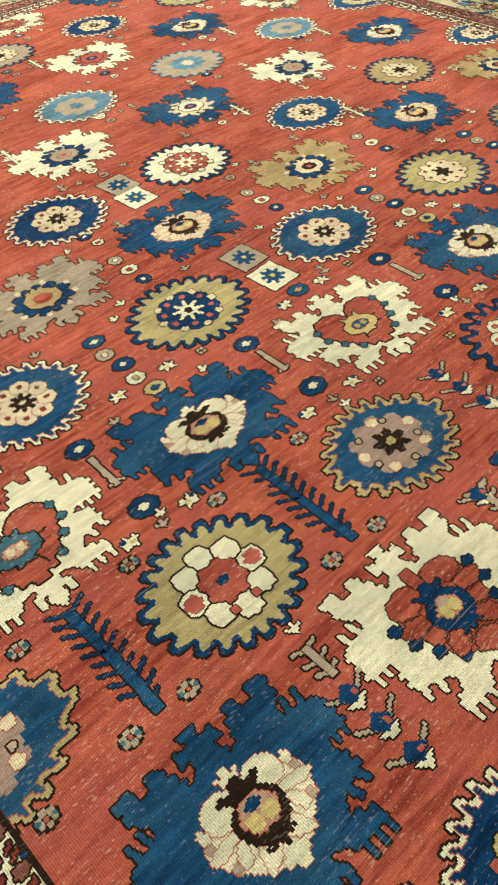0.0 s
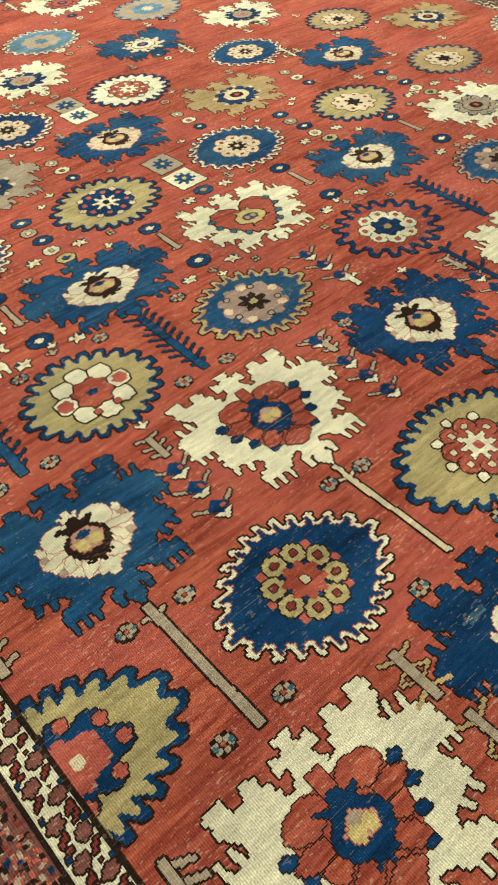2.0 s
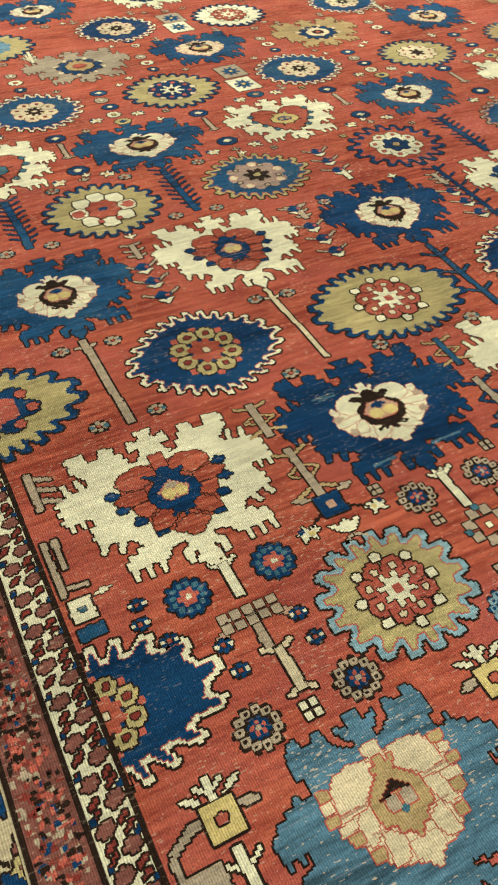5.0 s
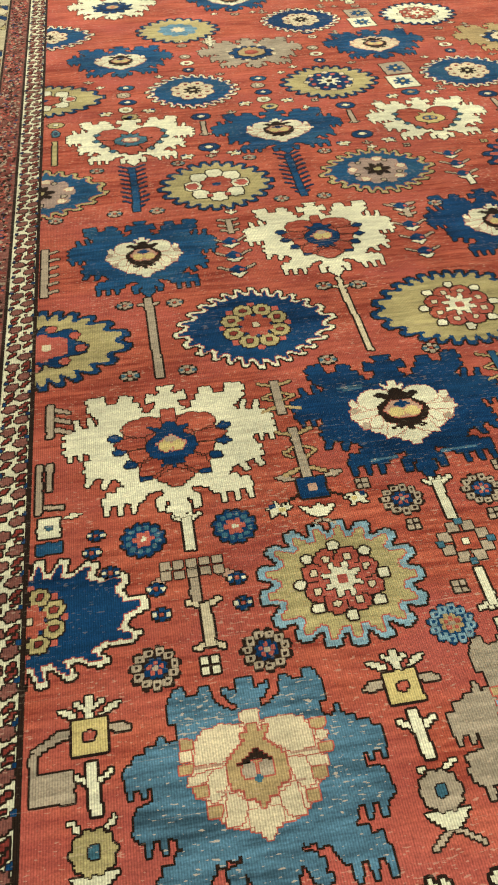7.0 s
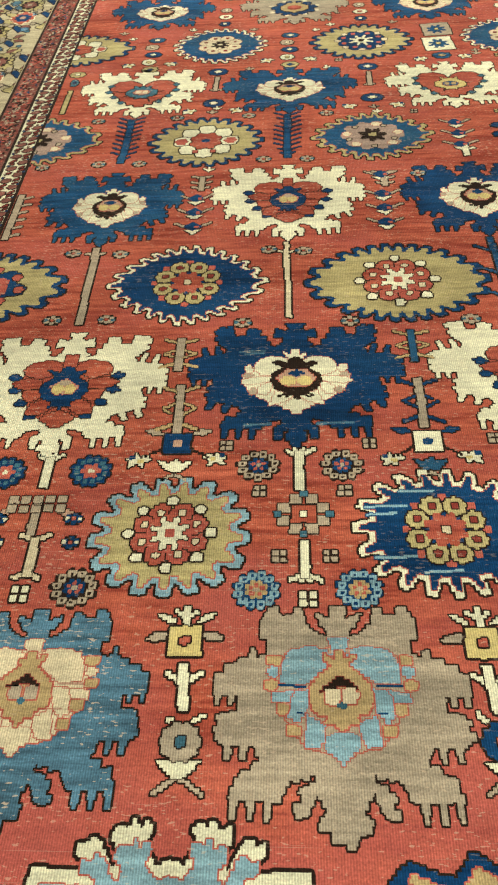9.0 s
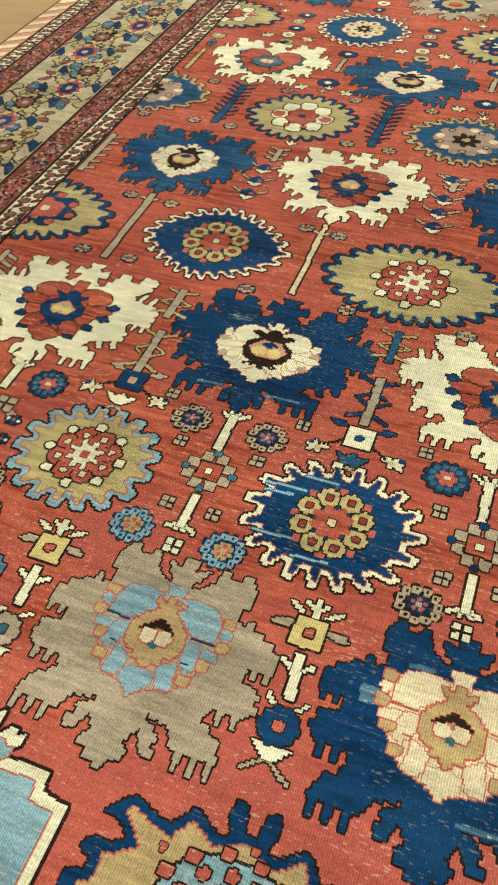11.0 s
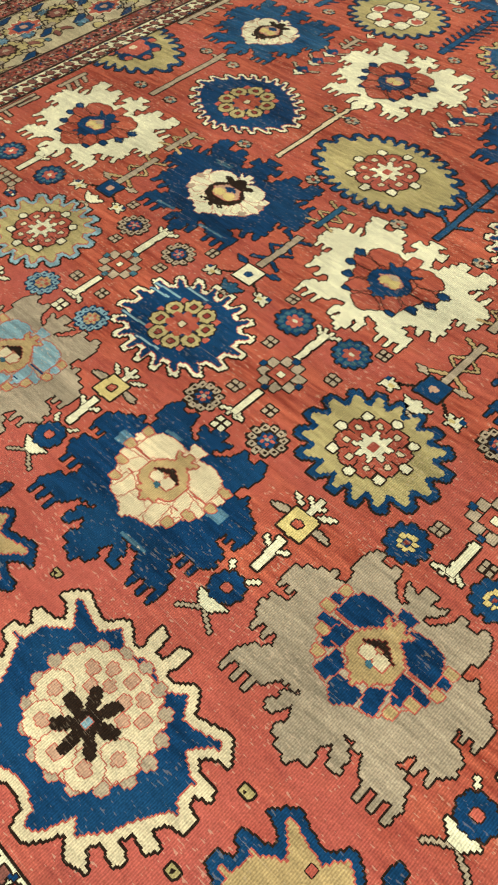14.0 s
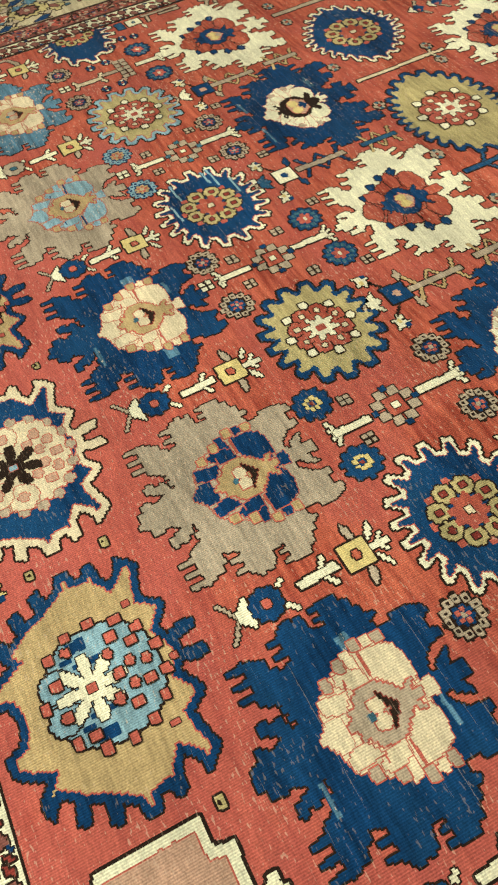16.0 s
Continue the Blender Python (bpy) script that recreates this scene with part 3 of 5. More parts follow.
def cog(x, y, a, b, wool_in, kind, frill=CREAM, n=26, depth=.026, e=1.65, line_w=.013, label="", petals=OLIVE):
    """A dark disc inside a frilled pale line."""
    FIGURES.append((x, y, a, b))
    m = motif("medallion", [([at(radial(a, b, n, depth, e, .50, .22, lean=.03), x, y)], frill, 1, DARK, .004)], carpet, label, clip=FIELD)
    sub("disc", m, ([at(radial(a - line_w, b - line_w, n, depth, e, .30, .30, lean=.03), x, y)], wool_in, 2, ROSE, .0022))
    k = min(a, b)
    if kind == "rosettes":
        sub("floret", m, (ring(x, y, k * .385, k * .40, 8, k * .150, ellipse(1, 1, 8), .5), petals, 3, DARK, .0028), (ring(x, y, k * .385, k * .40, 8, k * .050, DOT, .5), MAROON, 4, DARK, .002),
            (ring(x, y, k * .50, k * .52, 8, k * .045, SQUARE), ROSE, 2.6, None, .002))
        sub("eye", m, ([at(radial(k * .28, k * .28, 8, k * .08, 2, .5, .5), x, y)], RED, 3.6, None, .002), ([at(SQUARE, x, y, k * .055)], IVORY, 4.6, DARK, .002))
    elif kind == "ivory":  # pale petals round a dark star
        sub("petal", m, (ring(x, y, a * .33, b * .36, 8, k * .165, ellipse(1, 1, 12), .5), IVORY, 3, MAROON, .002), ([at(DOT, x, y, a * .28, b * .3)], IVORY, 3.2, None, .002),
            (ring(x, y, a * .34, b * .38, 8, k * .042, DOT, .5), MAROON, 4, None, .001))
        sub("star", m, ([at(radial(k * .22, k * .22, 8, k * .09, 2, .4, .4), x, y)], DARK, 4.5, None, .002), ([at(DOT, x, y, k * .05)], IVORY, 5.2, None, .001))
    elif kind == "garland":  # pale florets round a dark eye
        sub("floret", m, (ring(x, y, a * .36, b * .40, 8, k * .19, ellipse(1, 1, 8), .5), CREAM, 3, DARK, .0025), ([at(DOT, x, y, a * .34, b * .37)], CREAM, 3.6, None, .001),
            (ring(x, y, a * .41, b * .46, 8, k * .045, HEX, .5), ROSE, 4.2, DARK, .002))
        sub("eye", m, ([at(radial(a * .28, b * .32, 6, k * .08, 2, .55, .4), x, y)], NAVY, 4.3, DARK, .002), ([at(HEX, x, y, k * .09)], TAN, 5.1, DARK, .002))
    elif kind == "mauve":
        sub("disc_inner", m, ([at(radial(a * .50, b * .58, 10, .014, 2), x, y)], MAUVE, 3, None, .003))
        sub("petal", m, ([at(ellipse(k * .10, k * .09, 8), x + s * a * u, y + b * v) for s, u, v in ((-1, .42, .05), (1, .42, .10), (-1, .28, -.38), (1, .30, -.34), (1, .08, .46))], IVORY, 4, ROSE, .002),
            ([at(HEX, x + a * u, y + b * v, k * .055) for u, v in ((-.26, .34), (.20, .38), (.34, -.16), (-.38, -.18), (.0, -.46))], SAND, 3.8, DARK, .003))
        sub("star", m, ([at([(.1, -.28), (.75, -.22), (1, 0), (.75, .22), (.1, .28)], x, y, k * .30, k * .24, q) for q in range(10, 370, 51)], DARK, 4.5, None, .002), ([at(DOT, x, y, k * .08)], OLIVE, 5.3, DARK, .002))
    else:  # plain dusty eye
        sub("disc_inner", m, ([at(radial(a * .48, b * .52, 8, .012, 2), x, y)], SAND, 3, None, .003), ([at(radial(k * .2, k * .2, 8, .012), x, y)], POWDER, 4, None, .002))
    return m


def great_dotted(x, y, a, b, label=""):
    """The large navy leaf in a stepped ivory line, with a spotted ivory oval."""
    shape = at(TOOTHED, x, y, a, b)
    m = motif("medallion", [([shape], IVORY, 1, DARK, .004)], carpet, label, clip=FIELD)
    sub("disc", m, ([inset(shape, .018)], NAVY, 2, ROSE, .003))
    sub("bud", m, (ring(x, y + b * .04, a * .53, b * .56, 17, .014, HEX), SAND, 2.6, ROSE, .002))
    sub("oval", m, ([at(radial(a * .51, b * .54, 17, .008, 2.2), x, y + b * .04)], IVORY, 3.2, ROSE, .004))
    spots = [at(DOT, x + a * u, y + b * v, .0125) for u, v in ((.0, .44), (.17, .40), (-.17, .40), (.08, .28), (-.09, .28), (.28, .28), (-.28, .28), (.18, .17), (-.19, .17))]
    sub("spot", m, (spots, PINK, 4, ROSE, .0022))
    sub("petal", m, ([at(ellipse(.036, .034, 12), x + a * u, y + b * v) for u, v in ((.36, -.06), (-.36, -.06), (.24, -.30), (-.24, -.30), (.0, -.38))], IVORY, 3.8, ROSE, .002),
        ([at(DOT, x + a * u, y + b * v, .013) for u, v in ((.36, -.06), (-.36, -.06), (.24, -.30), (-.24, -.30), (.0, -.38))], PINK, 4.8, ROSE, .002))
    arm = [(.2, -.16), (.7, -.30), (1, -.22), (1, .22), (.7, .30), (.2, .16)]
    sub("star", m, ([at(arm, x, y - b * .05, .062, .036, q) for q in range(22, 370, 51)], DARK, 5, None, .002), ([at(DOT, x, y - b * .05, .024)], DARK, 5.6, None, .002),
        ([at(DOT, x, y - b * .05, .009)], SKY, 6.3, ROSE, .002))
    return m


def great_toothed(x, y, a, b, label=""):
    """The large tan leaf in a stepped navy line, with a spotted pale blue oval."""
    shape = at(TOOTHED, x, y, a, b)
    m = motif("medallion", [([shape], NAVY, 1, DARK, .003)], carpet, label, clip=FIELD)
    sub("disc", m, ([inset(shape, .017)], TAN, 2, ROSE, .003))
    sub("oval", m, ([at(ellipse(a * .46, b * .53, 22, 2.3), x, y + b * .02)], SKY, 3, DARK, .004))
    sub("petal", m, ([at(ellipse(.030, .032, 12), x + a * u, y + b * v) for u, v in ((.13, -.40), (-.13, -.40))], SKY, 3.7, DARK, .0035))
    sub("stripe", m, ([line(x + s * a * u, y - b * .20, x + s * a * u, y - b * v, w) for s in (-1, 1) for u, v, w in ((.36, .02, .020), (.27, .30, .008), (.20, -.10, .007))], NAVY, 3.5, None, .002))
    arm = [(.15, -.18), (.7, -.36), (1, -.24), (1, .24), (.7, .36), (.15, .18)]
    sub("daisy", m, ([at(arm, x, y - b * .10, .068, .034, q) for q in range(0, 360, 45)], CREAM, 4.4, DARK, .0018), ([at(DOT, x, y - b * .10, .026)], CREAM, 5.0, None, .002),
        ([at(DOT, x, y - b * .10, .010)], ROSE, 5.7, DARK, .002))
    rim = [at(ellipse(.0105, .0105, 8, 3), x + a * .49 * math.cos(q), y + b * (.02 + .56 * math.sin(q))) for q in (0.1, .5, .9, 1.3, 1.75, 2.2, 2.6, 3.05, 3.5, 3.95, 4.71, 5.5, 5.95)]
    inner = [at(DOT, x + a * u, y + b * v, .0105) for u, v in ((.26, .22), (.14, .40), (-.02, .44), (-.20, .38), (-.30, .22), (.12, .26), (-.06, .30), (.0, .16), (-.18, .14), (.18, .08), (.13, -.40), (-.13, -.40), (.34, -.22), (-.34, -.22))]
    sub("spot", m, (rim + inner, ROSE, 5.9, DARK, .0025))
    for u, v in ((.52, .44), (-.50, .46), (.06, .66)):
        sub("eyelet", m, ([at(ellipse(.006, .009, 8), x + a * u, y + b * v)], RED, 2.7, DARK, .002))
    return m


def stepped(x, y, a, b, wool_in, heart, label=""):
    """The big palmette with a stepped pale outline at the end of the field."""
    m = motif("medallion", [([at(STEPPED, x, y, a, b)], CREAM, 1, DARK, .005)], carpet, label, clip=FIELD)
    sub("disc", m, ([at(STEPPED, x, y - .010, a * .93, b * .90)], wool_in, 2, ROSE, .003))
    sub("heart", m, ([at(HEART, x, y - b * .15, a * .55, b * .62)], heart, 3, ROSE, .004))
    sub("eye", m, ([at(DOT, x + s * a * .18, y - b * .1, .012) for s in (-1, 1)] + [at(DOT, x, y + b * .28, .014, .01)], DARK, 4, None, .002))
    return m


# ---- small filling motifs ----


def rosette(x, y, r, petal, ground, eye, n=11, label=""):
    motif("rosette", [([at(radial(r * .97, r * .90, n, r * .16, 2, .6, .5), x, y)], ground, 1, DARK, .0018),
                      (ring(x, y, r * .72, r * .66, n, r * .165, ellipse(1, 1, 8), .5), petal, 1.8, None, .0012),
                      (ring(x, y, r * .72, r * .66, n, r * .06, HEX, .5), ground, 2.6, None, .001),
                      ([at(radial(r * .42, r * .40, 8, r * .1, 2, .5), x, y)], eye, 1.9, None, .002),
                      (ring(x, y, r * .24, r * .22, 5, r * .085, DOT), ROSE, 2.5, None, .001), ([at(DOT, x, y, r * .10)], SAND, 2.7, None, .001)], carpet, label, clip=FIELD)


def dark_rosette(x, y, r, label=""):
    motif("rosette", [([at(radial(r, r * .95, 12, r * .14, 2, .55, .4), x, y)], NAVY, 1, DARK, .003),
                      (ring(x, y, r * .68, r * .64, 12, r * .10, HEX, .5), TEAL, 1.8, None, .002),
                      ([at(radial(r * .44, r * .42, 6, r * .14, 2, .5), x, y)], ROSE, 1.9, None, .002), ([at(LOZENGE, x, y, r * .14)], CREAM, 2.7, None, .001)], carpet, label, clip=FIELD)


def small_rosette(x, y, r=.021, a=SAND, b=TEAL):
    motif("small_rosette", [([at(ellipse(r * 1.15, r * .95, 12), x, y)], DARK, 1, None, .001),
                            (ring(x, y, r * .68, r * .54, 6, r * .26, ellipse(1, 1, 6), 0), a, 1.7, None, .001),
                            ([at(DOT, x + s * r * .75, y + q * r * .05, r * .22) for s, q in ((-1, 1), (1, -1))], b, 2.3, None, .001),
                            ([at(DOT, x, y, r * .2)], RED, 2.4, None, .001)], carpet, clip=FIELD)


def four_dots(x, y, r=.017, wool_in=CREAM):
    if taken(x, y):
        return
    motif("four_dots", [([at(SQUARE, x + u * r * .6, y + v * r * .6, r * .42) for u in (-1, 1) for v in (-1, 1)], wool_in, 1, DARK, .0035)], carpet, clip=FIELD)


def bar(x0, y0, x1, y1, w, wool_in, seam=False, prongs=()):
    """A stem, with side prongs given as (place along it, reach, rise)."""
    parts = [line(x0, y0, x1, y1, w)]
    for f, reach, rise in prongs:
        px, py = x0 + (x1 - x0) * f, y0 + (y1 - y0) * f
        for s in (-1, 1):
            parts.append(line(px, py, px + s * reach, py + rise, w * .5))
    layers = [(parts[:1], wool_in, 1.35, DARK, .004), (parts[1:], wool_in, 1.0, DARK, .0035)]
    if seam:
        layers.append(([line(x0, y0 - .008, x1, y1 + .008, w * .14)], GREY, 2.0, None, .001))
    motif("stem", layers, carpet, clip=FIELD, piece="prong")


def fern(x, y0, y1, wool_in=BLUE, n=10, reach=.046, w=.022):
    prongs = [((i + .6) / n, reach * (1.0 if i else .6), .026) for i in range(n)]
    parts = []
    for f, r, rise in prongs:
        py = y0 + (y1 - y0) * f
        parts += [line(x, py, x + s * r, py + rise, .0065) for s in (-1, 1)]
    motif("fern_stem", [([line(x, y0, x, y1, w)], wool_in, 1.3, DARK, .003), (parts, NAVY, 1, DARK, .0022)], carpet, clip=FIELD, piece="frond")


def diamond_twig(x, y0, y1, wool_in=GREY, accent=TAN):
    m = (y0 + y1) / 2
    h = (y1 - y0)
    strips = []
    for s in (-1, 1):
        strips += [line(x, m + .16 * h, x + s * .042, m + .02 * h, .006), line(x + s * .042, m + .02 * h, x, m - .14 * h, .006),
                   line(x, m + .34 * h, x + s * .045, m + .46 * h, .008), line(x, m - .26 * h, x + s * .05, m - .40 * h, .009)]
    motif("twig", [([line(x, y0, x, y1, .019)], wool_in, 1.3, DARK, .0035), (strips, accent, 1, DARK, .0025)], carpet, clip=FIELD, piece="side_twig")


def sprig(x, y, flip=1, wool_in=CREAM, tip=YELLOW):
    """A small leaf cluster."""
    if taken(x, y):
        return
    motif("sprig", [([at([(-1, .1), (-.5, .8), (-.1, .3), (.3, 1), (.5, .2), (1, .4), (.7, -.3), (.9, -.9), (.1, -.5), (-.5, -1), (-.4, -.2)], x, y, .027 * flip, .022)], wool_in, 1, DARK, .0032),
                    ([at(SQUARE, x + flip * .016, y + .010, .006)], NAVY, 1.7, None, .001), ([at(LOZENGE, x - flip * .004, y - .002, .007)], tip, 1.9, None, .001)], carpet, clip=FIELD)


def block_flower(x, y, r=.056, a=SAND, b=GREY):
    motif("block_flower", [(ring(x, y, r * .74, r * .70, 8, r * .20, SQUARE, .5), a, 1, DARK, .0025), ([at(SQUARE, x, y, r * .42, r * .36)], RED, 1.4, DARK, .003),
                           ([at(SQUARE, x, y, r * .13)], CREAM, 2.2, DARK, .002), (ring(x, y, r * .92, r * .88, 4, r * .12, SQUARE, 0), b, 1.7, DARK, .002)], carpet, clip=FIELD)


def post(x, y0, y1, fork):
    """A pale post, forked at its top or its foot."""
    f = .86 if fork == "top" else .12
    rise = .022 if fork == "top" else -.016
    bar(x, y0, x, y1, .018, CREAM, prongs=((f, .034, rise), (f, .012, rise * 1.3)))


def yellow_flower(x, y, lean=0.0):
    """A square yellow flower with leaves on a forked stem."""
    leaf = [(-1, 0), (-.3, .5), (.5, .45), (1, 0), (.4, -.4), (-.4, -.4)]
    f = motif("square_flower", [([at(leaf, x + s * .052, y + .008, .025, .017, s * -12) for s in (-1, 1)], GREY, 1, DARK, .0035),
                                ([at(leaf, x + s * .038, y + .048, .022, .012, s * 28) for s in (-1, 1)], CREAM, 1, DARK, .003),
                                ([line(x, y + .03, x, y + .076, .013), line(x, y + .048, x + .024, y + .066, .008), line(x, y + .048, x - .024, y + .066, .008)], CREAM, 1.3, DARK, .003),
                                ([at(SQUARE, x, y, .031, .031)], YELLOW, 1.7, DARK, .004), ([at(DOT, x, y, .010)], RED, 2.6, DARK, .003)], carpet,
              "yellow square flower with pale leaves", clip=FIELD)
    bar(x, y - .045, x + lean, y - .135, .018, CREAM, prongs=((.42, .033, .020),))
    return f


def ring_bud(x, y, wool_in=NAVY, eye=ROSE):
    """A round bud on a pale cup, with crossed stalks below."""
    motif("bud", [([line(x, y - .058, x + s * .045, y - .088, .007) for s in (-1, 1)], SAND, 1, DARK, .0025),
                  ([line(x + s * .02, y + .035, x + s * .038, y + .052, .009) for s in (-1, 1)], CREAM, 1, DARK, .0025),
                  ([at([(-1, .5), (1, .5), (.3, -1), (-.3, -1)], x, y - .042, .038, .018)], CREAM, 1.3, DARK, .003),
                  ([at(radial(.038, .036, 10, .004), x, y)], wool_in, 1.7, DARK, .003), ([at(radial(.011, .011, 4, .001), x, y)], eye, 2.6, DARK, .002)], carpet, clip=FIELD)


def bead(x, y, rx, ry, wool_in, eye):
    motif("bead", [([at(ellipse(rx, ry, 8), x, y)], wool_in, 1, DARK, .0035), ([at(LOZENGE, x, y, rx * .42, ry * .45)], eye, 1.9, DARK, .002)], carpet, clip=FIELD)


def star_square(x, y, r, ground, star=BLUE):
    motif("star_square", [([at(SQUARE, x, y, r, r * 1.05, 4)], ground, 1, DARK, .0035), ([at(radial(r * .72, r * .72, 8, r * .3, 2, .4, .5), x, y)], star, 1.9, None, .002),
                          ([at(LOZENGE, x, y, r * .2)], YELLOW, 2.6, DARK, .002)], carpet, clip=FIELD)


def spray(x, y, n=3, gap=.085):
    """Barbed twigs with little birds' heads, one over another."""
    for i in range(n):
        yy = y - i * gap
        motif("spray", [([line(x + s * .012, yy, x + s * .055, yy + .026, .008) for s in (-1, 1)], SAND, 1, DARK, .003),
                        ([at([(-1, .6), (1, .6), (0, -1)], x, yy - .020, .026, .014)], CREAM, 1.2, DARK, .003),
                        ([at(LOZENGE, x, yy + .006, .024, .022)], NAVY, 1.7, None, .003), ([at(DOT, x + .012, yy + .002, .006)], ROSE, 2.4, None, .001)], carpet, clip=FIELD)


FOOT = [(0, -1), (.22, -.55), (1, .05), (.95, .45), (.28, .0), (.22, .9), (-.22, .9), (-.25, .0), (-.95, .5), (-1, .1), (-.22, -.55)]


def tick(x, y, wool_in=CREAM, r=.018):
    """A little bird's foot."""
    if taken(x, y):
        return
    motif("leaf_tick", [([at(FOOT, x, y, r, r * .9)], wool_in, 1, DARK, .003)], carpet, clip=FIELD)


def arrow(x, y, wool_in=CREAM, r=.03):
    """Two bird's feet, one under the other, on a short stalk."""
    if taken(x, y):
        return
    motif("arrow_sprig", [([line(x, y - r, x, y + r * 1.1, .007)], wool_in, 1.1, DARK, .0025), ([at(FOOT, x, y - r * .6, r * .8, r * .55), at(FOOT, x, y + r * .4, r * .7, r * .5)], wool_in, 1.4, DARK, .0025)],
          carpet, clip=FIELD, piece="barb")


# ---- rows of medallions, from the near end of the field ----
IVY = "cream ragged palmette with a red flower and yellow heart"
INDIGO = "indigo ragged palmette with a cream flower and dark ring"
SUN = "olive toothed medallion with a blue scalloped rim"
COG = "navy medallion inside a frilled cream line"
GREYL = "grey-brown ragged palmette with a blue flower"

# row at the near end
stepped(.095, -1.60, .22, .20, SKY, TAN, "pale blue palmette in a stepped cream outline")
great_toothed(.662, -1.605, .245, .205, "tan toothed palmette with a spotted pale blue oval")
great_dotted(1.212, -1.600, .245, .205, "navy medallion with a spotted ivory disc and black flower")
great_toothed(1.770, -1.605, .250, .205, "tan toothed palmette with a spotted pale blue oval")
stepped(2.345, -1.63, .23, .20, PINK, SAND, "pink palmette in a stepped ivory outline")
# second row
leafy(-.203, -1.222, .228, .202, SLATE, IVORY, "great", drawn=BROAD, accent=PINK, heart=TAN, label="greyish-blue ragged palmette with an ivory flower")
leafy(.375, -1.225, .230, .215, GREY, SKY, "great", drawn=BROAD, accent=NAVY, heart=TAN, label=GREYL)
navy_near = leafy(.925, -1.215, .235, .215, NAVY, IVORY, "great", drawn=BROAD, accent=ROSE, heart=TAN, label="navy ragged palmette with an ivory flower")
leafy(1.494, -1.210, .230, .210, GREY, NAVY, "great", drawn=BROAD, accent=ROSE, heart=TAN, label="grey-brown ragged palmette with a navy flower")
navy_end = leafy(2.057, -1.225, .235, .215, NAVY, IVORY, "great", drawn=BROAD, accent=ROSE, heart=SAND, label="navy ragged palmette with an ivory flower")
leafy(2.63, -1.215, .230, .212, GREY, SKY, "great", drawn=BROAD, accent=NAVY, heart=TAN, label=GREYL)
# third row
cog(-.600, -.835, .235, .145, NAVY, "rosettes", n=18, depth=.034, e=2.0, label=COG)
sunflower(.031, -.840, .172, .150, OLIVE, SKY, "star", 17, .030, 2.2, .020, SUN)
streaked = cog(.607, -.832, .192, .160, NAVY, "rosettes", n=19, depth=.034, e=2.1, label=COG)
sunflower(1.195, -.812, .178, .150, OLIVE, NAVY, "star", 17, .030, 2.2, .022, SUN)
cog(1.797, -.815, .190, .158, NAVY, "rosettes", n=19, depth=.034, e=2.1, label=COG)
sunflower(2.38, -.82, .178, .150, OLIVE, NAVY, "star", 17, .030, 2.2, .022, SUN)
for x, y, w in ((.50, -.775, .07), (.485, -.795, .05), (.52, -.90, .08), (.60, -.935, .06), (.565, -.735, .06)):
    carve("dye_streak", [([line(x - w * .8, y, x + w * .5, y + .004, .006)], SKY, 2.5, BLUE, .003)], streaked, FIELD)
# fourth row
leafy(-.276, -.411, .250, .217, CREAM, RED, "petalled", label=IVY)
navy_mid = leafy(.300, -.388, .262, .217, NAVY, CREAM, "bloom", label=INDIGO)
leafy(.890, -.375, .252, .212, CREAM, RED, "petalled", label=IVY)
leafy(1.480, -.395, .250, .215, NAVY, CREAM, "bloom", label=INDIGO)
leafy(2.07, -.395, .250, .215, CREAM, RED, "petalled", label=IVY)
leafy(2.66, -.395, .250, .215, NAVY, CREAM, "bloom", label=INDIGO)
# fifth row
sunflower(-.605, .010, .262, .172, OLIVE, NAVY, "half", 24, .030, 1.7, .024, "half olive medallion cut by the border")
cog(-.003, .012, .228, .182, NAVY, "rosettes", n=26, depth=.026, e=1.55, label=COG)
sunflower(.583, .004, .256, .176, OLIVE, NAVY, "star", 26, .026, 1.8, .022, SUN)
cog(1.172, .010, .230, .182, NAVY, "rosettes", n=26, depth=.026, e=1.7, label=COG)
sunflower(1.76, .01, .250, .176, OLIVE, NAVY, "star", 26, .026, 1.8, .022, SUN)
cog(2.36, .01, .230, .18, NAVY, "rosettes", n=26, depth=.026, e=1.7, label=COG)
cog(3.06, .01, .24, .18, BLUE, "plain", n=26, label=COG)
# sixth row
leafy(-.284, .405, .226, .212, BLUE, CREAM, "bloom", label=INDIGO)
leafy(.281, .418, .236, .216, CREAM, RED, "petalled", label=IVY)
leafy(.868, .410, .228, .210, NAVY, CREAM, "bloom", label=INDIGO)
leafy(1.490, .425, .228, .205, CREAM, NAVY, "petalled", accent=NAVY, heart=IVORY, label=IVY)
leafy(2.10, .41, .228, .205, NAVY, IVORY, "bloom", label=INDIGO)
leafy(2.70, .41, .228, .205, CREAM, RED, "petalled", label=IVY)
# seventh row
cog(-.605, .845, .232, .170, BLUE, "mauve", OLIVE, 20, .024, 1.6, .014, "half blue medallion with a mauve flower cut by the border")
sunflower(-.004, .808, .202, .172, OLIVE, NAVY, "blocks", 22, .026, 1.8, .020, SUN)
cog(.572, .812, .210, .165, BLUE, "mauve", OLIVE, 22, .026, 1.65, .016, "blue medallion with a mauve flower and olive frill")
cog(1.172, .815, .200, .172, RED, "garland", NAVY, 17, .034, 1.8, .022, "cream flower inside a wavy navy line")
cog(1.825, .835, .200, .165, BLUE, "mauve", SAND, 22, .022, 1.8, .012, "blue medallion with a dusty flower")
sunflower(2.43, .82, .19, .165, TAN, BLUE, "pale", 22, .024, 1.9, .02, SUN)
cog(3.06, .82, .22, .165, BLUE, "plain", n=22, label=COG)
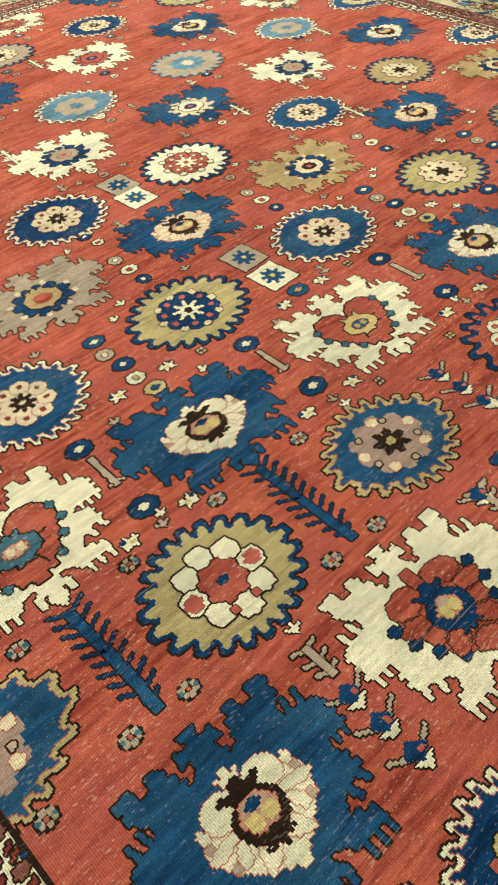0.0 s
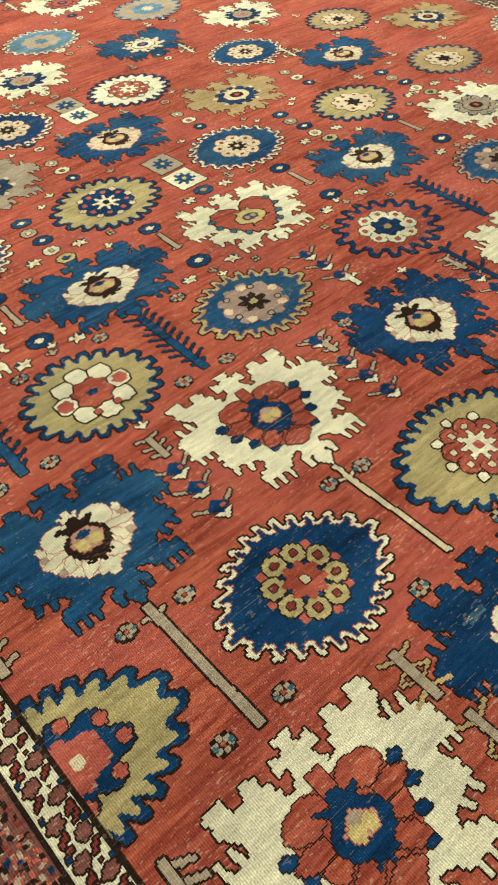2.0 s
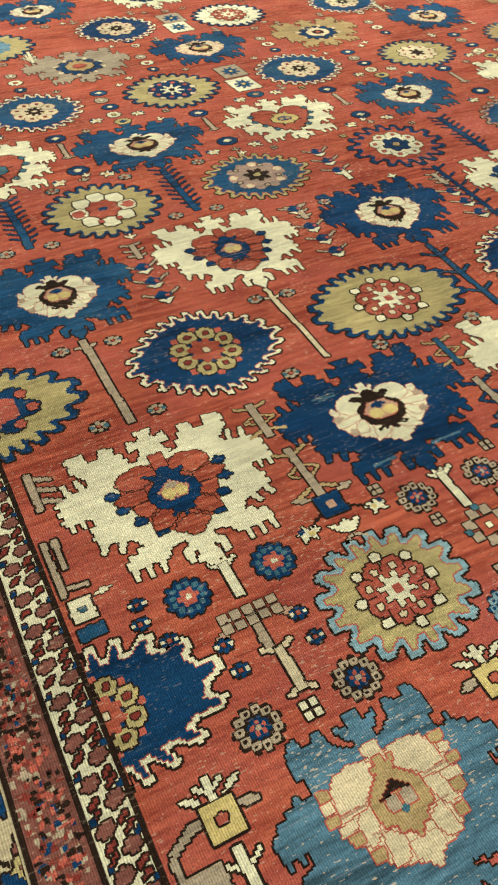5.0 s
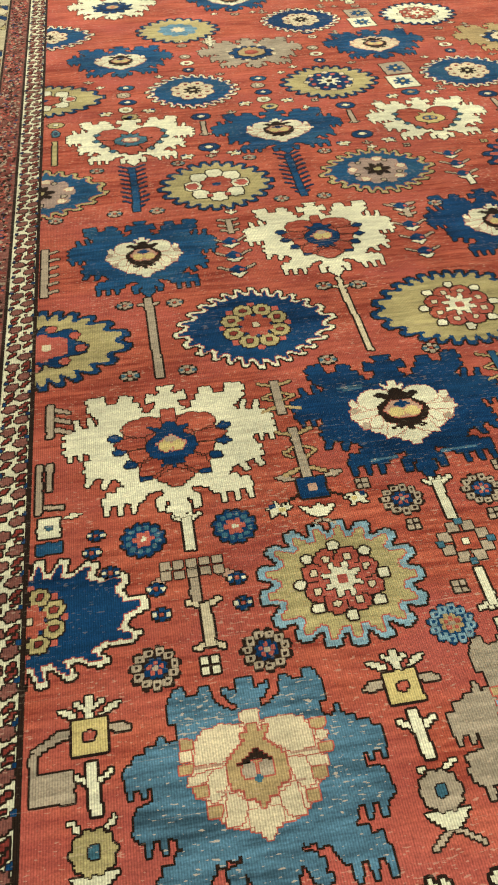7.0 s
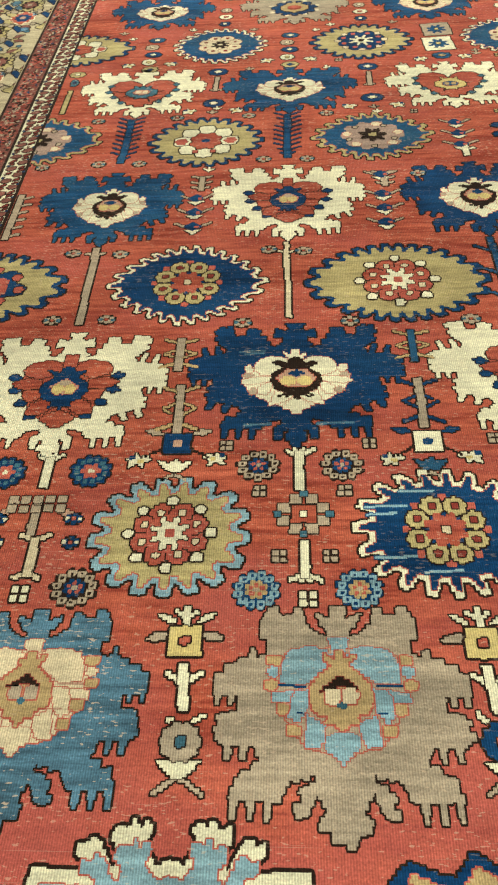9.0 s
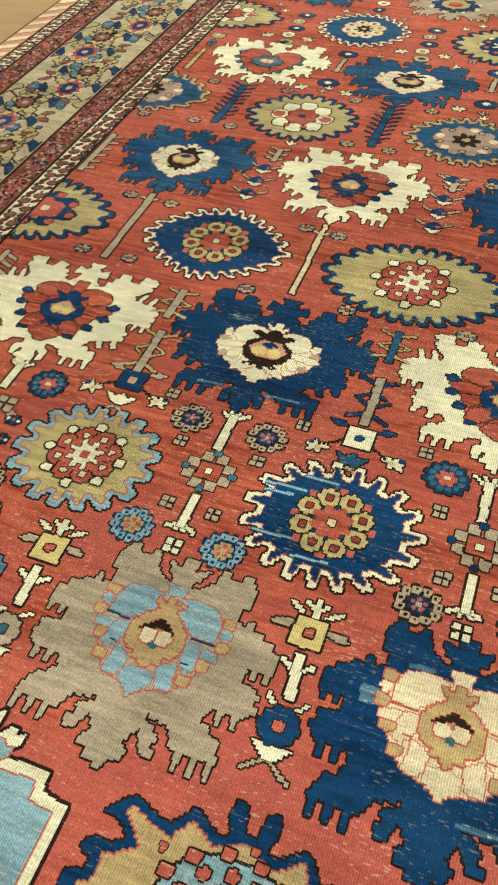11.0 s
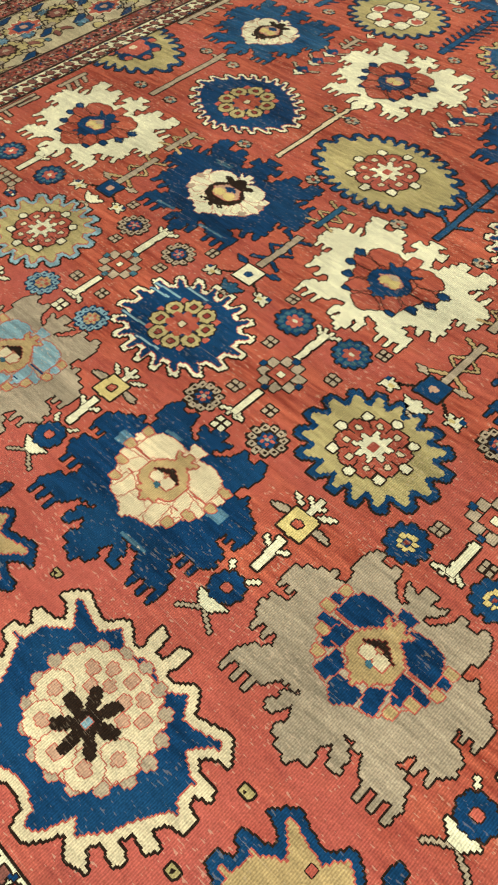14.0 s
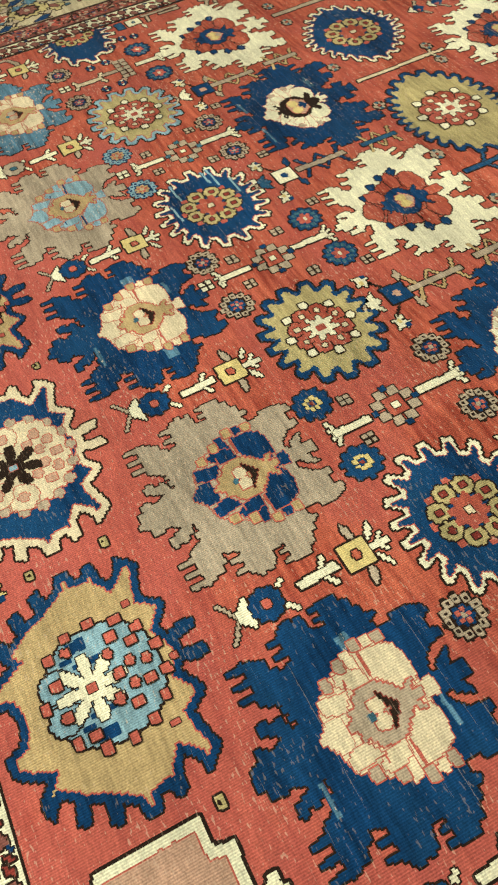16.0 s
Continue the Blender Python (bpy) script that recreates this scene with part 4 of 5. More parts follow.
# eighth row
leafy(-.276, 1.195, .236, .200, CREAM, RED, "valentine", accent=TEAL, heart=PINK, label="cream ragged palmette with a red heart")
leafy(.288, 1.180, .247, .188, BLUE, CREAM, "bloom", label=INDIGO)
leafy(.884, 1.176, .230, .190, CREAM, RED, "valentine", accent=YELLOW, heart=BLUE, label="cream ragged palmette with a red heart")
leafy(1.490, 1.178, .222, .188, BLUE, CREAM, "bloom", label=INDIGO)
leafy(2.137, 1.180, .222, .188, CREAM, GREY, "eyed", accent=GREY, heart=DARK, label="cream ragged palmette with a dusky flower")
leafy(2.72, 1.18, .222, .188, BLUE, CREAM, "bloom", label=INDIGO)
# ninth row
sunflower(-.600, 1.605, .245, .155, OLIVE, NAVY, "blocks", 22, .024, 1.7, .018, "half olive medallion cut by the border")
cog(.003, 1.600, .195, .172, BLUE, "ivory", n=24, depth=.024, e=1.75, label=COG)
sunflower(.581, 1.590, .210, .172, OLIVE, NAVY, "daisy", 22, .026, 1.75, .020, SUN)
cog(1.187, 1.590, .205, .170, BLUE, "ivory", n=24, depth=.022, e=1.75, line_w=.011, label=COG)
sunflower(1.797, 1.550, .195, .160, OLIVE, NAVY, "pale", 22, .026, 1.85, .020, SUN)
sunflower(2.428, 1.580, .185, .155, TAN, BLUE, "pale", 22, .024, 1.9, .018, SUN)
cog(3.06, 1.59, .20, .16, BLUE, "plain", n=22, label=COG)
# tenth row
leafy(-.275, 1.965, .225, .180, BLUE, CREAM, "bloom", label=INDIGO)
leafy(.310, 1.960, .232, .178, GREY, TAN, "eyed", accent=NAVY, heart=RED, label=GREYL)
leafy(.884, 1.960, .225, .182, BLUE, IVORY, "bloom", label=INDIGO)
leafy(1.492, 1.938, .222, .178, TAN, IVORY, "eyed", accent=NAVY, heart=DARK, label="tan ragged palmette with a navy flower")
leafy(2.143, 1.930, .205, .172, BLUE, IVORY, "bloom", label=INDIGO)
leafy(2.790, 1.970, .200, .170, TAN, IVORY, "eyed", accent=NAVY, heart=DARK, label="tan ragged palmette with a navy flower")
# eleventh row
cog(-.600, 2.31, .22, .16, BLUE, "ivory", n=22, label=COG)
sunflower(.012, 2.30, .200, .165, OLIVE, NAVY, "plain", 20, .024, 1.8, .018, SUN)
cog(.612, 2.325, .195, .168, NAVY, "ivory", n=24, depth=.022, e=1.75, label=COG)
sunflower(1.195, 2.308, .190, .160, CREAM, NAVY, "star", 22, .024, 1.85, .020, "cream toothed medallion with a red flower")
cog(1.835, 2.270, .192, .158, BLUE, "ivory", n=24, depth=.020, e=1.75, line_w=.010, label=COG)
sunflower(2.450, 2.264, .178, .150, TAN, NAVY, "pale", 22, .022, 1.9, .018, SUN)
cog(3.06, 2.27, .185, .15, BLUE, "ivory", n=22, label=COG)
# far rows
leafy(-.28, 2.67, .215, .175, CREAM, NAVY, "eyed", accent=NAVY, heart=TAN, label=IVY)
leafy(.32, 2.68, .215, .175, BLUE, CREAM, "bloom", label=INDIGO)
leafy(.912, 2.705, .218, .172, CREAM, SAND, "eyed", accent=NAVY, heart=PINK, label="cream ragged palmette with a navy flower")
leafy(1.545, 2.675, .218, .172, BLUE, CREAM, "eyed", accent=IVORY, heart=NAVY, label=INDIGO)
leafy(2.150, 2.645, .205, .170, CREAM, SAND, "eyed", accent=NAVY, heart=PINK, label="cream ragged palmette with a navy flower")
leafy(2.788, 2.620, .205, .172, BLUE, CREAM, "bloom", label=INDIGO)
cog(-.600, 3.05, .20, .155, BLUE, "ivory", n=22, label=COG)
sunflower(.01, 3.06, .19, .155, OLIVE, NAVY, "pale", 20, .022, 1.8, .018, SUN)
cog(.60, 3.06, .19, .155, NAVY, "ivory", n=22, label=COG)
cog(1.215, 3.055, .200, .160, POWDER, "plain", n=22, depth=.022, e=1.75, label="pale blue medallion inside a frilled cream line")
sunflower(1.856, 3.058, .190, .155, SAND, POWDER, "plain", 20, .022, 1.9, .016, "dusty sand medallion with a blue rim")
cog(2.500, 3.030, .180, .152, POWDER, "plain", n=22, depth=.020, e=1.75, label="pale blue medallion inside a frilled cream line")
cog(3.06, 3.04, .19, .15, BLUE, "ivory", n=22, label=COG)
leafy(-.28, 3.43, .21, .17, BLUE, CREAM, "bloom", label=INDIGO)
leafy(.32, 3.43, .21, .17, CREAM, RED, "eyed", accent=NAVY, heart=TAN, label=IVY)
leafy(.95, 3.43, .21, .17, BLUE, CREAM, "bloom", label=INDIGO)
leafy(1.588, 3.445, .215, .172, CREAM, ROSE, "eyed", accent=RED, heart=NAVY, label=IVY)
leafy(2.197, 3.420, .200, .165, BLUE, CREAM, "bloom", label=INDIGO)
leafy(2.80, 3.41, .20, .165, CREAM, RED, "eyed", accent=RED, heart=NAVY, label=IVY)
cog(-.600, 3.82, .20, .155, BLUE, "ivory", n=22, label=COG)
sunflower(.02, 3.82, .19, .155, OLIVE, NAVY, "pale", 20, .022, 1.8, .018, SUN)
cog(.66, 3.82, .19, .155, NAVY, "ivory", n=22, label=COG)
sunflower(1.300, 3.820, .185, .152, SAND, NAVY, "pale", 20, .022, 1.9, .016, SUN)
cog(1.868, 3.808, .185, .152, NAVY, "ivory", n=22, depth=.022, e=1.8, label=COG)
sunflower(2.49, 3.80, .185, .152, OLIVE, NAVY, "pale", 20, .022, 1.8, .018, SUN)
cog(3.06, 3.80, .18, .15, BLUE, "ivory", n=22, label=COG)
for i in range(6):
    leafy(-.28 + i * .62, 4.16, .20, .15, (BLUE, CREAM)[i % 2], (CREAM, RED)[i % 2], "eyed", accent=(NAVY, ROSE)[i % 2], heart=TAN, label=(INDIGO, IVY)[i % 2])

# pale streaks where a lighter blue was knotted in
for fig, rows in (((navy_near, .925, .235, -1.215, .215), ((-.63, .24, .16, .030), (.62, .24, .16, .030), (-.30, .62, .20, .008), (.30, -.50, .30, .007))), ((navy_end, 2.057, .235, -1.225, .215), ((-.60, .20, .14, .024), (.20, .66, .30, .008), (.35, -.55, .25, .007))),
                  ((navy_mid, .300, .262, -.388, .217), ((-.42, .50, .26, .008), (-.40, .46, .20, .007), (.35, -.66, .34, .007), (-.35, -.66, .24, .007)))):
    for u, v, w, thick in rows:
        x, y = fig[1] + u * fig[2], fig[3] + v * fig[4]
        carve("dye_streak", [([line(x - w * fig[2] * .5, y, x + w * fig[2] * .5, y + .003, thick)], SLATE, 1.7, BLUE, .002)], fig[0], FIELD)

# ---- fillings between the medallions ----
for x, y in ((-.362, -.672), (-.166, -.668), (.806, -.638), (.981, -.628)):
    dark_rosette(x, y, .049, "dark blue rosette with a rose star")
for x, y in ((-.362, -.974), (-.149, -.969), (.213, -.657), (.400, -.657), (.818, -.958), (1.012, -.952), (1.388, -.624), (1.583, -.632), (1.979, -.958)):
    rosette(x, y, .051, SAND, DARK, NAVY, label="dark rosette with a ring of sand-coloured florets")
for x, y in ((.218, -.975), (.421, -.972)):
    rosette(x, y, .050, SKY, NAVY, TAN, 12, "blue rosette with a tan star")
for x, y in ((1.393, -.950), (1.587, -.938)):
    motif("rosette", [([at(radial(.049, .047, 10, .008), x, y)], NAVY, 1, DARK, .003), (ring(x, y, .017, .016, 8, .0065, HEX, .5), YELLOW, 1.8, DARK, .001), ([at(DOT, x, y, .005)], MAROON, 2.6, None, .001)],
          carpet, "navy rosette with a yellow star", clip=FIELD)
for x, y in ((-.356, .166), (-.213, .156), (-.360, -.138), (-.208, -.140), (.226, .164), (.326, .154), (.160, -.162), (.445, -.164), (.759, -.166), (1.02, -.15),
             (-.36, .675), (-.22, .672), (.20, .675), (.345, .672), (-.12, .985), (.14, .985), (.42, .985), (-.41, .98), (-.555, .665), (.70, .56)):
    small_rosette(x, y, .023)
for x, y in ((.138, -.594), (.467, -.592), (.219, -.728), (.403, -.727), (.263, -.896), (.366, -.896), (.75, -.58), (1.04, -.58), (.81, -.73), (1.0, -.72), (.85, -.885), (.96, -.885), (1.42, -.88), (1.54, -.89)):
    four_dots(x, y, .0135, SAND)
for x, y in ((.320, -.994), (-.257, -.984), (.905, -.99)):
    four_dots(x, y, .017, CREAM)
for x, y in ((-.435, -.745), (-.345, -.80), (-.34, -.86), (-.18, -.80), (-.175, -.86), (-.47, -.69), (-.46, -.645)):
    small_rosette(x, y, .019, NAVY, CREAM)

# stems between the rows
bar(-.288, .190, -.281, -.160, .020, SAND, True, ((.10, .03, .01),))
bar(.277, .200, .284, -.146, .014, IVORY, False, ((.16, .024, .012),))
bar(.866, .195, .872, -.150, .017, BLUE, False, ((.2, .05, .03), (.5, .05, .03), (.8, .05, .03)))
fern(-.286, .68, .985, BLUE)
fern(.279, .68, .985, BLUE)
fern(1.47, .64, .95, NAVY)
fern(1.20, .22, .62, NAVY, 6, .05, .016)
fern(1.49, .0, .22, NAVY, 4, .05, .014)
for x in (.003, 1.18):
    diamond_twig(x, -.345, -.222)
    diamond_twig(x + .015, -.562, -.395)
diamond_twig(.597, -.325, -.205, BLUE, TAN)
diamond_twig(.596, -.545, -.384, GREY, NAVY)
for x, ground, eye in ((.024, NAVY, PINK), (.598, CREAM, NAVY), (1.19, NAVY, PINK), (1.78, CREAM, NAVY)):
    motif("square_flower", [([at(SQUARE, x, -.588, .031, .030)], ground, 1.6, DARK, .004), ([at(DOT, x, -.588, .010)], eye, 2.4, None, .002),
                            ([at(LOZENGE, x + s * .056, -.553, .025, .010, s * 14) for s in (-1, 1)], SAND if ground is NAVY else NAVY, 1, DARK, .0025),
                            ([line(x + s * .03, -.600, x + s * .075, -.632, .004) for s in (-1, 1)], DARK, 1, None, .001),
                            ([at([(-1, .6), (-.4, .2), (0, .8), (.4, .2), (1, .6), (.4, -1), (-.4, -1)], x, -.652, .040, .020)], CREAM if ground is NAVY else BLUE, 1, DARK, .003),
                            ([line(x - .032, -.700, x, -.680, .006), line(x + .032, -.700, x, -.680, .006)], SAND, 1, DARK, .002)], carpet, clip=FIELD)
    sprig(x - .083, -.640, -1)
    sprig(x + .090, -.634, 1)
for x, a, b in ((.309, SAND, TEAL), (.898, GREY, NAVY), (1.487, SAND, NAVY)):
    post(x - .004, -.728, -.616, "top")
    block_flower(x + .004, -.790, .060, a, b)
    post(x + .006, -.948, -.858, "bottom")
post(-.264, -.716, -.626, "top")
motif("block_flower", [([line(-.268, -.842, -.266, -.755, .018)], SAND, 1, DARK, .0035), ([at(SQUARE, -.268 + u, -.760 + v, .0105, .0095) for u in (-.054, -.027, 0, .027, .054) for v in (.012, -.013)], SAND, 1.6, DARK, .002),
                       ([at(LOZENGE, -.268 + s * .07, -.785, .018, .010) for s in (-1, 1)], PINK, 1, DARK, .002)], carpet, clip=FIELD)
bar(-.254, -.848, -.252, -.945, .020, IVORY, False, ((.08, .034, .014), (.9, .030, -.014)))
for x in (-.486, .086, .640, 1.206, 1.771, 2.34):
    yellow_flower(x, -1.086 if x < .7 else -1.064, .006)
ring_bud(-.486, -1.276, OLIVE, TEAL)
ring_bud(.093, -1.277, GREY, TEAL)
ring_bud(.646, -1.272)
ring_bud(1.203, -1.264)
ring_bud(1.779, -1.270)
ring_bud(2.35, -1.270)
# sprays over the fifth and seventh rows
for x in (.005, .590, 1.17):
    bar(x - .003, .575, x - .003, .490, .017, SAND, False, ((.1, .035, .012), (.5, .035, .012), (.85, .03, .012)))
    spray(x - .014, .440, 3, .078)
spray(.580, .555, 1)
spray(.862, .88, 3, .075)
bar(.872, .74, .872, .66, .02, CREAM, False, ((.5, .03, .01),))
for x, y in ((.86, 1.02), (.60, .985), (1.17, 1.05), (.02, 1.05)):
    tick(x, y)
# beads along the columns of the far half
for x in (0.006, .590, 1.19, 1.80):
    bead(x, 1.352, .038, .030, NAVY, CREAM)
    bar(x, 1.308, x, 1.190, .016, SAND, False, ((.85, .022, -.012),))
    bead(x, 1.092, .040, .032, NAVY, CREAM)
    tick(x, 1.020, SAND)
    sprig(x - .085, 1.030, -1, CREAM)
    sprig(x + .085, 1.030, 1, CREAM)
    for k, (w1, w2) in enumerate(((NAVY, CREAM), (CREAM, RED), (SAND, CREAM))):
        bead(x + .004, 1.82 + k * .075, .024 + .006 * (k % 2), .024, w1, w2)
for x in (-.275, .284, 1.49, 2.1):
    for k, (w1, w2) in enumerate(((OLIVE, NAVY), (CREAM, OLIVE), (NAVY, CREAM), (SAND, IVORY), (BLUE, CREAM))):
        bead(x + .006 * (-1) ** k, 1.395 + k * .070, .034 - .006 * (k % 2), .026, w1, w2)
    sprig(x - .085, 1.44, -1, CREAM)
    sprig(x + .085, 1.44, 1, CREAM)
    tick(x - .1, 1.70)
    tick(x + .11, 1.72)
for x, y, ground in ((.885, 1.535, CREAM), (.893, 1.675, SAND), (.897, 2.243, CREAM), (.911, 2.362, SAND)):
    star_square(x, y, .058, ground)
bead(.885, 1.425, .036, .028, BLUE, TAN)
sprig(.80, 1.40, -1, CREAM)
sprig(.97, 1.41, 1, CREAM)
rng = random.Random(5)
for j in range(6):
    for i in range(6):
        x = .30 + i * .61 + (0 if j % 2 else -.30)
        y = 2.13 + j * .365
        if not (X0 + .1 < x < X1 - .1):
            continue
        bead(x, y + .03, .026, .020, rng.choice((NAVY, TEAL, CREAM)), rng.choice((CREAM, TAN)))
        bead(x + .012, y - .03, .020, .018, rng.choice((CREAM, SAND)), RED)
        for s in (-1, 1):
            tick(x + s * rng.uniform(.09, .13), y + rng.uniform(-.05, .05), rng.choice((CREAM, SAND, CREAM)), .017)
        if (i + j) % 3 == 0:
            bar(x + .14, y - .06, x + .15, y + .07, .014, CREAM, False, ((.2, .022, .008), (.45, .022, .008), (.7, .022, .008)))
for x, y in ((1.34, .60), (1.05, 1.02), (1.33, 1.03), (1.65, 1.02), (1.36, 1.36), (1.63, 1.37), (1.95, 1.38), (2.0, 1.72), (1.64, 1.75), (1.36, 1.75), (1.06, 1.77), (.72, 1.77), (.46, 1.77), (.14, 1.75), (.72, 1.36), (.43, 1.36),
             (.13, 1.37), (-.13, 1.36), (-.42, 1.37), (-.42, 1.76), (-.12, 1.77), (.02, .62), (1.02, .62)):
    tick(x, y, CREAM if (x * 10) % 2 < 1 else SAND, .019)

for x, y in ((1.36, 1.56), (1.02, 1.45), (1.63, 1.66), (2.06, 1.45), (2.27, 1.40), (1.63, 2.15), (1.37, 2.12), (2.02, 2.12), (2.28, 2.12), (.46, 2.12), (.13, 2.13), (.74, 2.14), (1.05, 2.15), (1.35, 2.50), (2.02, 2.46),
             (.75, 2.50), (.45, 2.48), (1.72, 2.88), (2.02, 2.85), (1.38, 2.88), (2.33, 2.45), (2.62, 2.10), (2.62, 1.75), (2.30, 1.78), (2.45, 1.36), (1.99, 1.02), (1.33, 1.20), (2.33, .98)):
    arrow(x, y, IVORY if (x * 7) % 2 < 1 else SAND, .026)
for x, y in ((.69, 1.45), (.48, 1.42), (1.10, 1.41), (1.05, 1.63), (.72, 1.62), (.73, 2.27), (.75, 2.40), (1.06, 2.30), (1.34, 2.32), (1.02, .96), (.73, .98), (.46, .93), (1.34, .95), (1.31, .72), (1.02, .70)):
    four_dots(x, y, .011, SAND if (x * 9) % 2 < 1 else OLIVE)

# fillings along the side of the border
bar(-.585, .500, -.585, .245, .018, SAND)
motif("comb", [([line(-.575, .265 + i * .042, -.545, .275 + i * .042, .011) for i in range(6)], SAND, 1, DARK, .003)], carpet, clip=FIELD)
bar(-.561, -.215, -.561, -.330, .016, SAND)
motif("comb", [([line(-.553, -.235 - i * .034, -.512, -.252 - i * .034, .012) for i in range(3)], SAND, 1, DARK, .003)], carpet, clip=FIELD)
bar(-.586, -.415, -.586, -.565, .013, SAND)
bar(-.562, -.415, -.562, -.500, .013, SAND)
bar(-.575, -.545, -.530, -.552, .010, SAND)
motif("square_flower", [([at(SQUARE, -.562, -.607, .024, .027)], CREAM, 1, DARK, .004), ([at(LOZENGE, -.562, -.607, .012, .009)], TEAL, 1.9, DARK, .001), ([at(LOZENGE, -.510, -.580, .020, .007, 10)], CREAM, 1, DARK, .002),
                        ([at(SQUARE, -.562, -.662, .028, .014)], BLUE, 1, DARK, .003)], carpet, clip=FIELD)
motif("comb", [([at(SQUARE, -.552, -1.165, .036, .026), line(-.585, -1.10, -.585, -1.19, .012), line(-.585, -1.10, -.545, -1.08, .014)], GREY, 1, DARK, .003)], carpet, clip=FIELD)
bar(-.560, 1.235, -.560, 1.045, .016, OLIVE)
bead(-.555, 1.375, .030, .026, OLIVE, CREAM)
bead(-.557, 1.30, .016, .03, TEAL, NAVY)
for x, y in ((1.49, -1.66), (1.49, -1.50), (2.055, -1.50), (.94, -1.47), (.935, -1.66)):
    bead(x, y, .012, .010, OLIVE, DARK)
for x in (1.492, .937):
    sprig(x, -1.735, 1, YELLOW, BLUE)
    motif("leaf", [([at(ellipse(.014, .026, 8), x - .055, -1.79), at(ellipse(.012, .024, 8), x + .050, -1.80)], NAVY, 1, DARK, .002)], carpet, clip=FIELD)

# ---- borders ----
# width of each band, outwards from the field
BANDS = (("inner_guard", .000, .089, CREAM), ("inner_band", .089, .187, PLUM), ("main_border", .187, .540, CREAM),
         ("outer_band", .540, .642, PLUM), ("outer_guard", .642, .706, CREAM), ("barber_edge", .706, .797, PINK))
rng = random.Random(11)
MAINB = wool("border_straw_wool", (0.43, 0.39, 0.25), 0.22, 0.3)


def frame_of(d0, d1):
    """The four strips of a band between two distances from the field: along the sides, then the ends."""
    return (("x", X0 - d1, X0 - d0, Y0 - d1, Y1 + d1), ("x", X1 + d0, X1 + d1, Y0 - d1, Y1 + d1),
            ("y", X0 - d0, X1 + d0, Y0 - d1, Y0 - d0), ("y", X0 - d0, X1 + d0, Y1 + d0, Y1 + d1))


def guard_figures(axis, x0, x1, y0, y1, pitch):
    """Running S-scroll: a red flower, a dark slanted leaf, and so on along the strip."""
    wide = (x1 - x0) if axis == "x" else (y1 - y0)
    start, end = (y0, y1) if axis == "x" else (x0, x1)
    flowers, leaves, stalks = [], [], []
    k, s = 0, start + pitch * .5
    while s < end - pitch * .4:
        side = 1 if k % 2 else -1
        c = wide * .17 * side
        spots = ((at(radial(wide * .20, wide * .15, 7, wide * .035), c, 0, 1, 1, 24), flowers),
                 (at([(-1, -.5), (-.3, .5), (1, .6), (.4, -.4)], -c * 1.25, pitch * .22, wide * .17, wide * .10, 30), stalks),
                 (at([(-1, -.5), (-.2, .3), (1, .6), (.3, -.5)], -c * 1.35, -pitch * .24, wide * .16, wide * .075, 30), stalks),
                 (at(LOZENGE, c * 2.0, pitch * .46, wide * .055, wide * .10, -30), leaves))
        for poly, group in spots:
            if axis == "x":
                group.append([((x0 + x1) / 2 + u, s + v) for u, v in poly])
            else:
                group.append([(s + v, (y0 + y1) / 2 + u) for u, v in poly])
        k += 1
        s += pitch
    return flowers, leaves, stalks


for name, d0, d1, mat in BANDS:
    for axis, x0, x1, y0, y1 in frame_of(d0, d1):
        strip = box(name, x0, x1, y0, y1, -0.012, 0.0005, MAINB if name == "main_border" else mat, carpet)
        edge, thick = .0050, .011 if name == "inner_guard" and x1 < 0 else .0050
        if axis == "x":
            for x, w in ((x0, edge), (x1 - thick, thick)):
                box("border_line", x, x + w, y0, y1, 0.0002, 0.0012, DARK, strip)
        else:
            for y in (y0, y1 - edge):
                box("border_line", x0, x1, y, y + edge, 0.0002, 0.0012, DARK, strip)
        if name.endswith("guard"):
            fl, lv, st = guard_figures(axis, x0, x1, y0, y1, .040)
            motif("guard_scroll", [(fl, PLUM, 1.6, DARK, .003), (lv, NAVY, 1.6, DARK, .0018), (st, MAROON, 1.5, DARK, .0035)], strip, kind="stuff")
        elif name.endswith("band"):
            area = (x1 - x0) * (y1 - y0)
            flecks = {MAROON: [], SAND: [], NAVY: [], ROSE: [], DARK: []}
            for i in range(int(area / .00013)):
                u, v, q = rng.uniform(x0 + .012, x1 - .012), rng.uniform(y0 + .012, y1 - .012), rng.uniform(0, 180)
                w = rng.choices((MAROON, SAND, NAVY, ROSE, DARK), (5, 4, 1.0, 4, 5))[0]
                flecks[w].append(at(LOZENGE, u, v, rng.uniform(.0045, .010), rng.uniform(.0030, .0045), q))
            motif("vine_filling", [(polys, w, 1.5 + .25 * i, None, .001) for i, (w, polys) in enumerate(flecks.items())], strip, kind="stuff")
        elif name == "barber_edge":
            n = int((y1 - y0 if axis == "x" else x1 - x0) / .085)
            bars = []
            for i in range(n):
                s = (y0 if axis == "x" else x0) + .03 + i * .085
                poly = [(0, 0), (1, .045), (1, .085), (0, .04)]
                bars.append([(x0 + .010 + (x1 - x0 - .02) * u, s + v) for u, v in poly] if axis == "x" else [(s + v, y0 + .010 + (y1 - y0 - .02) * u) for u, v in poly])
            motif("barber_striping", [(bars, IVORY, 1.5, ROSE, .006)], strip, kind="stuff")


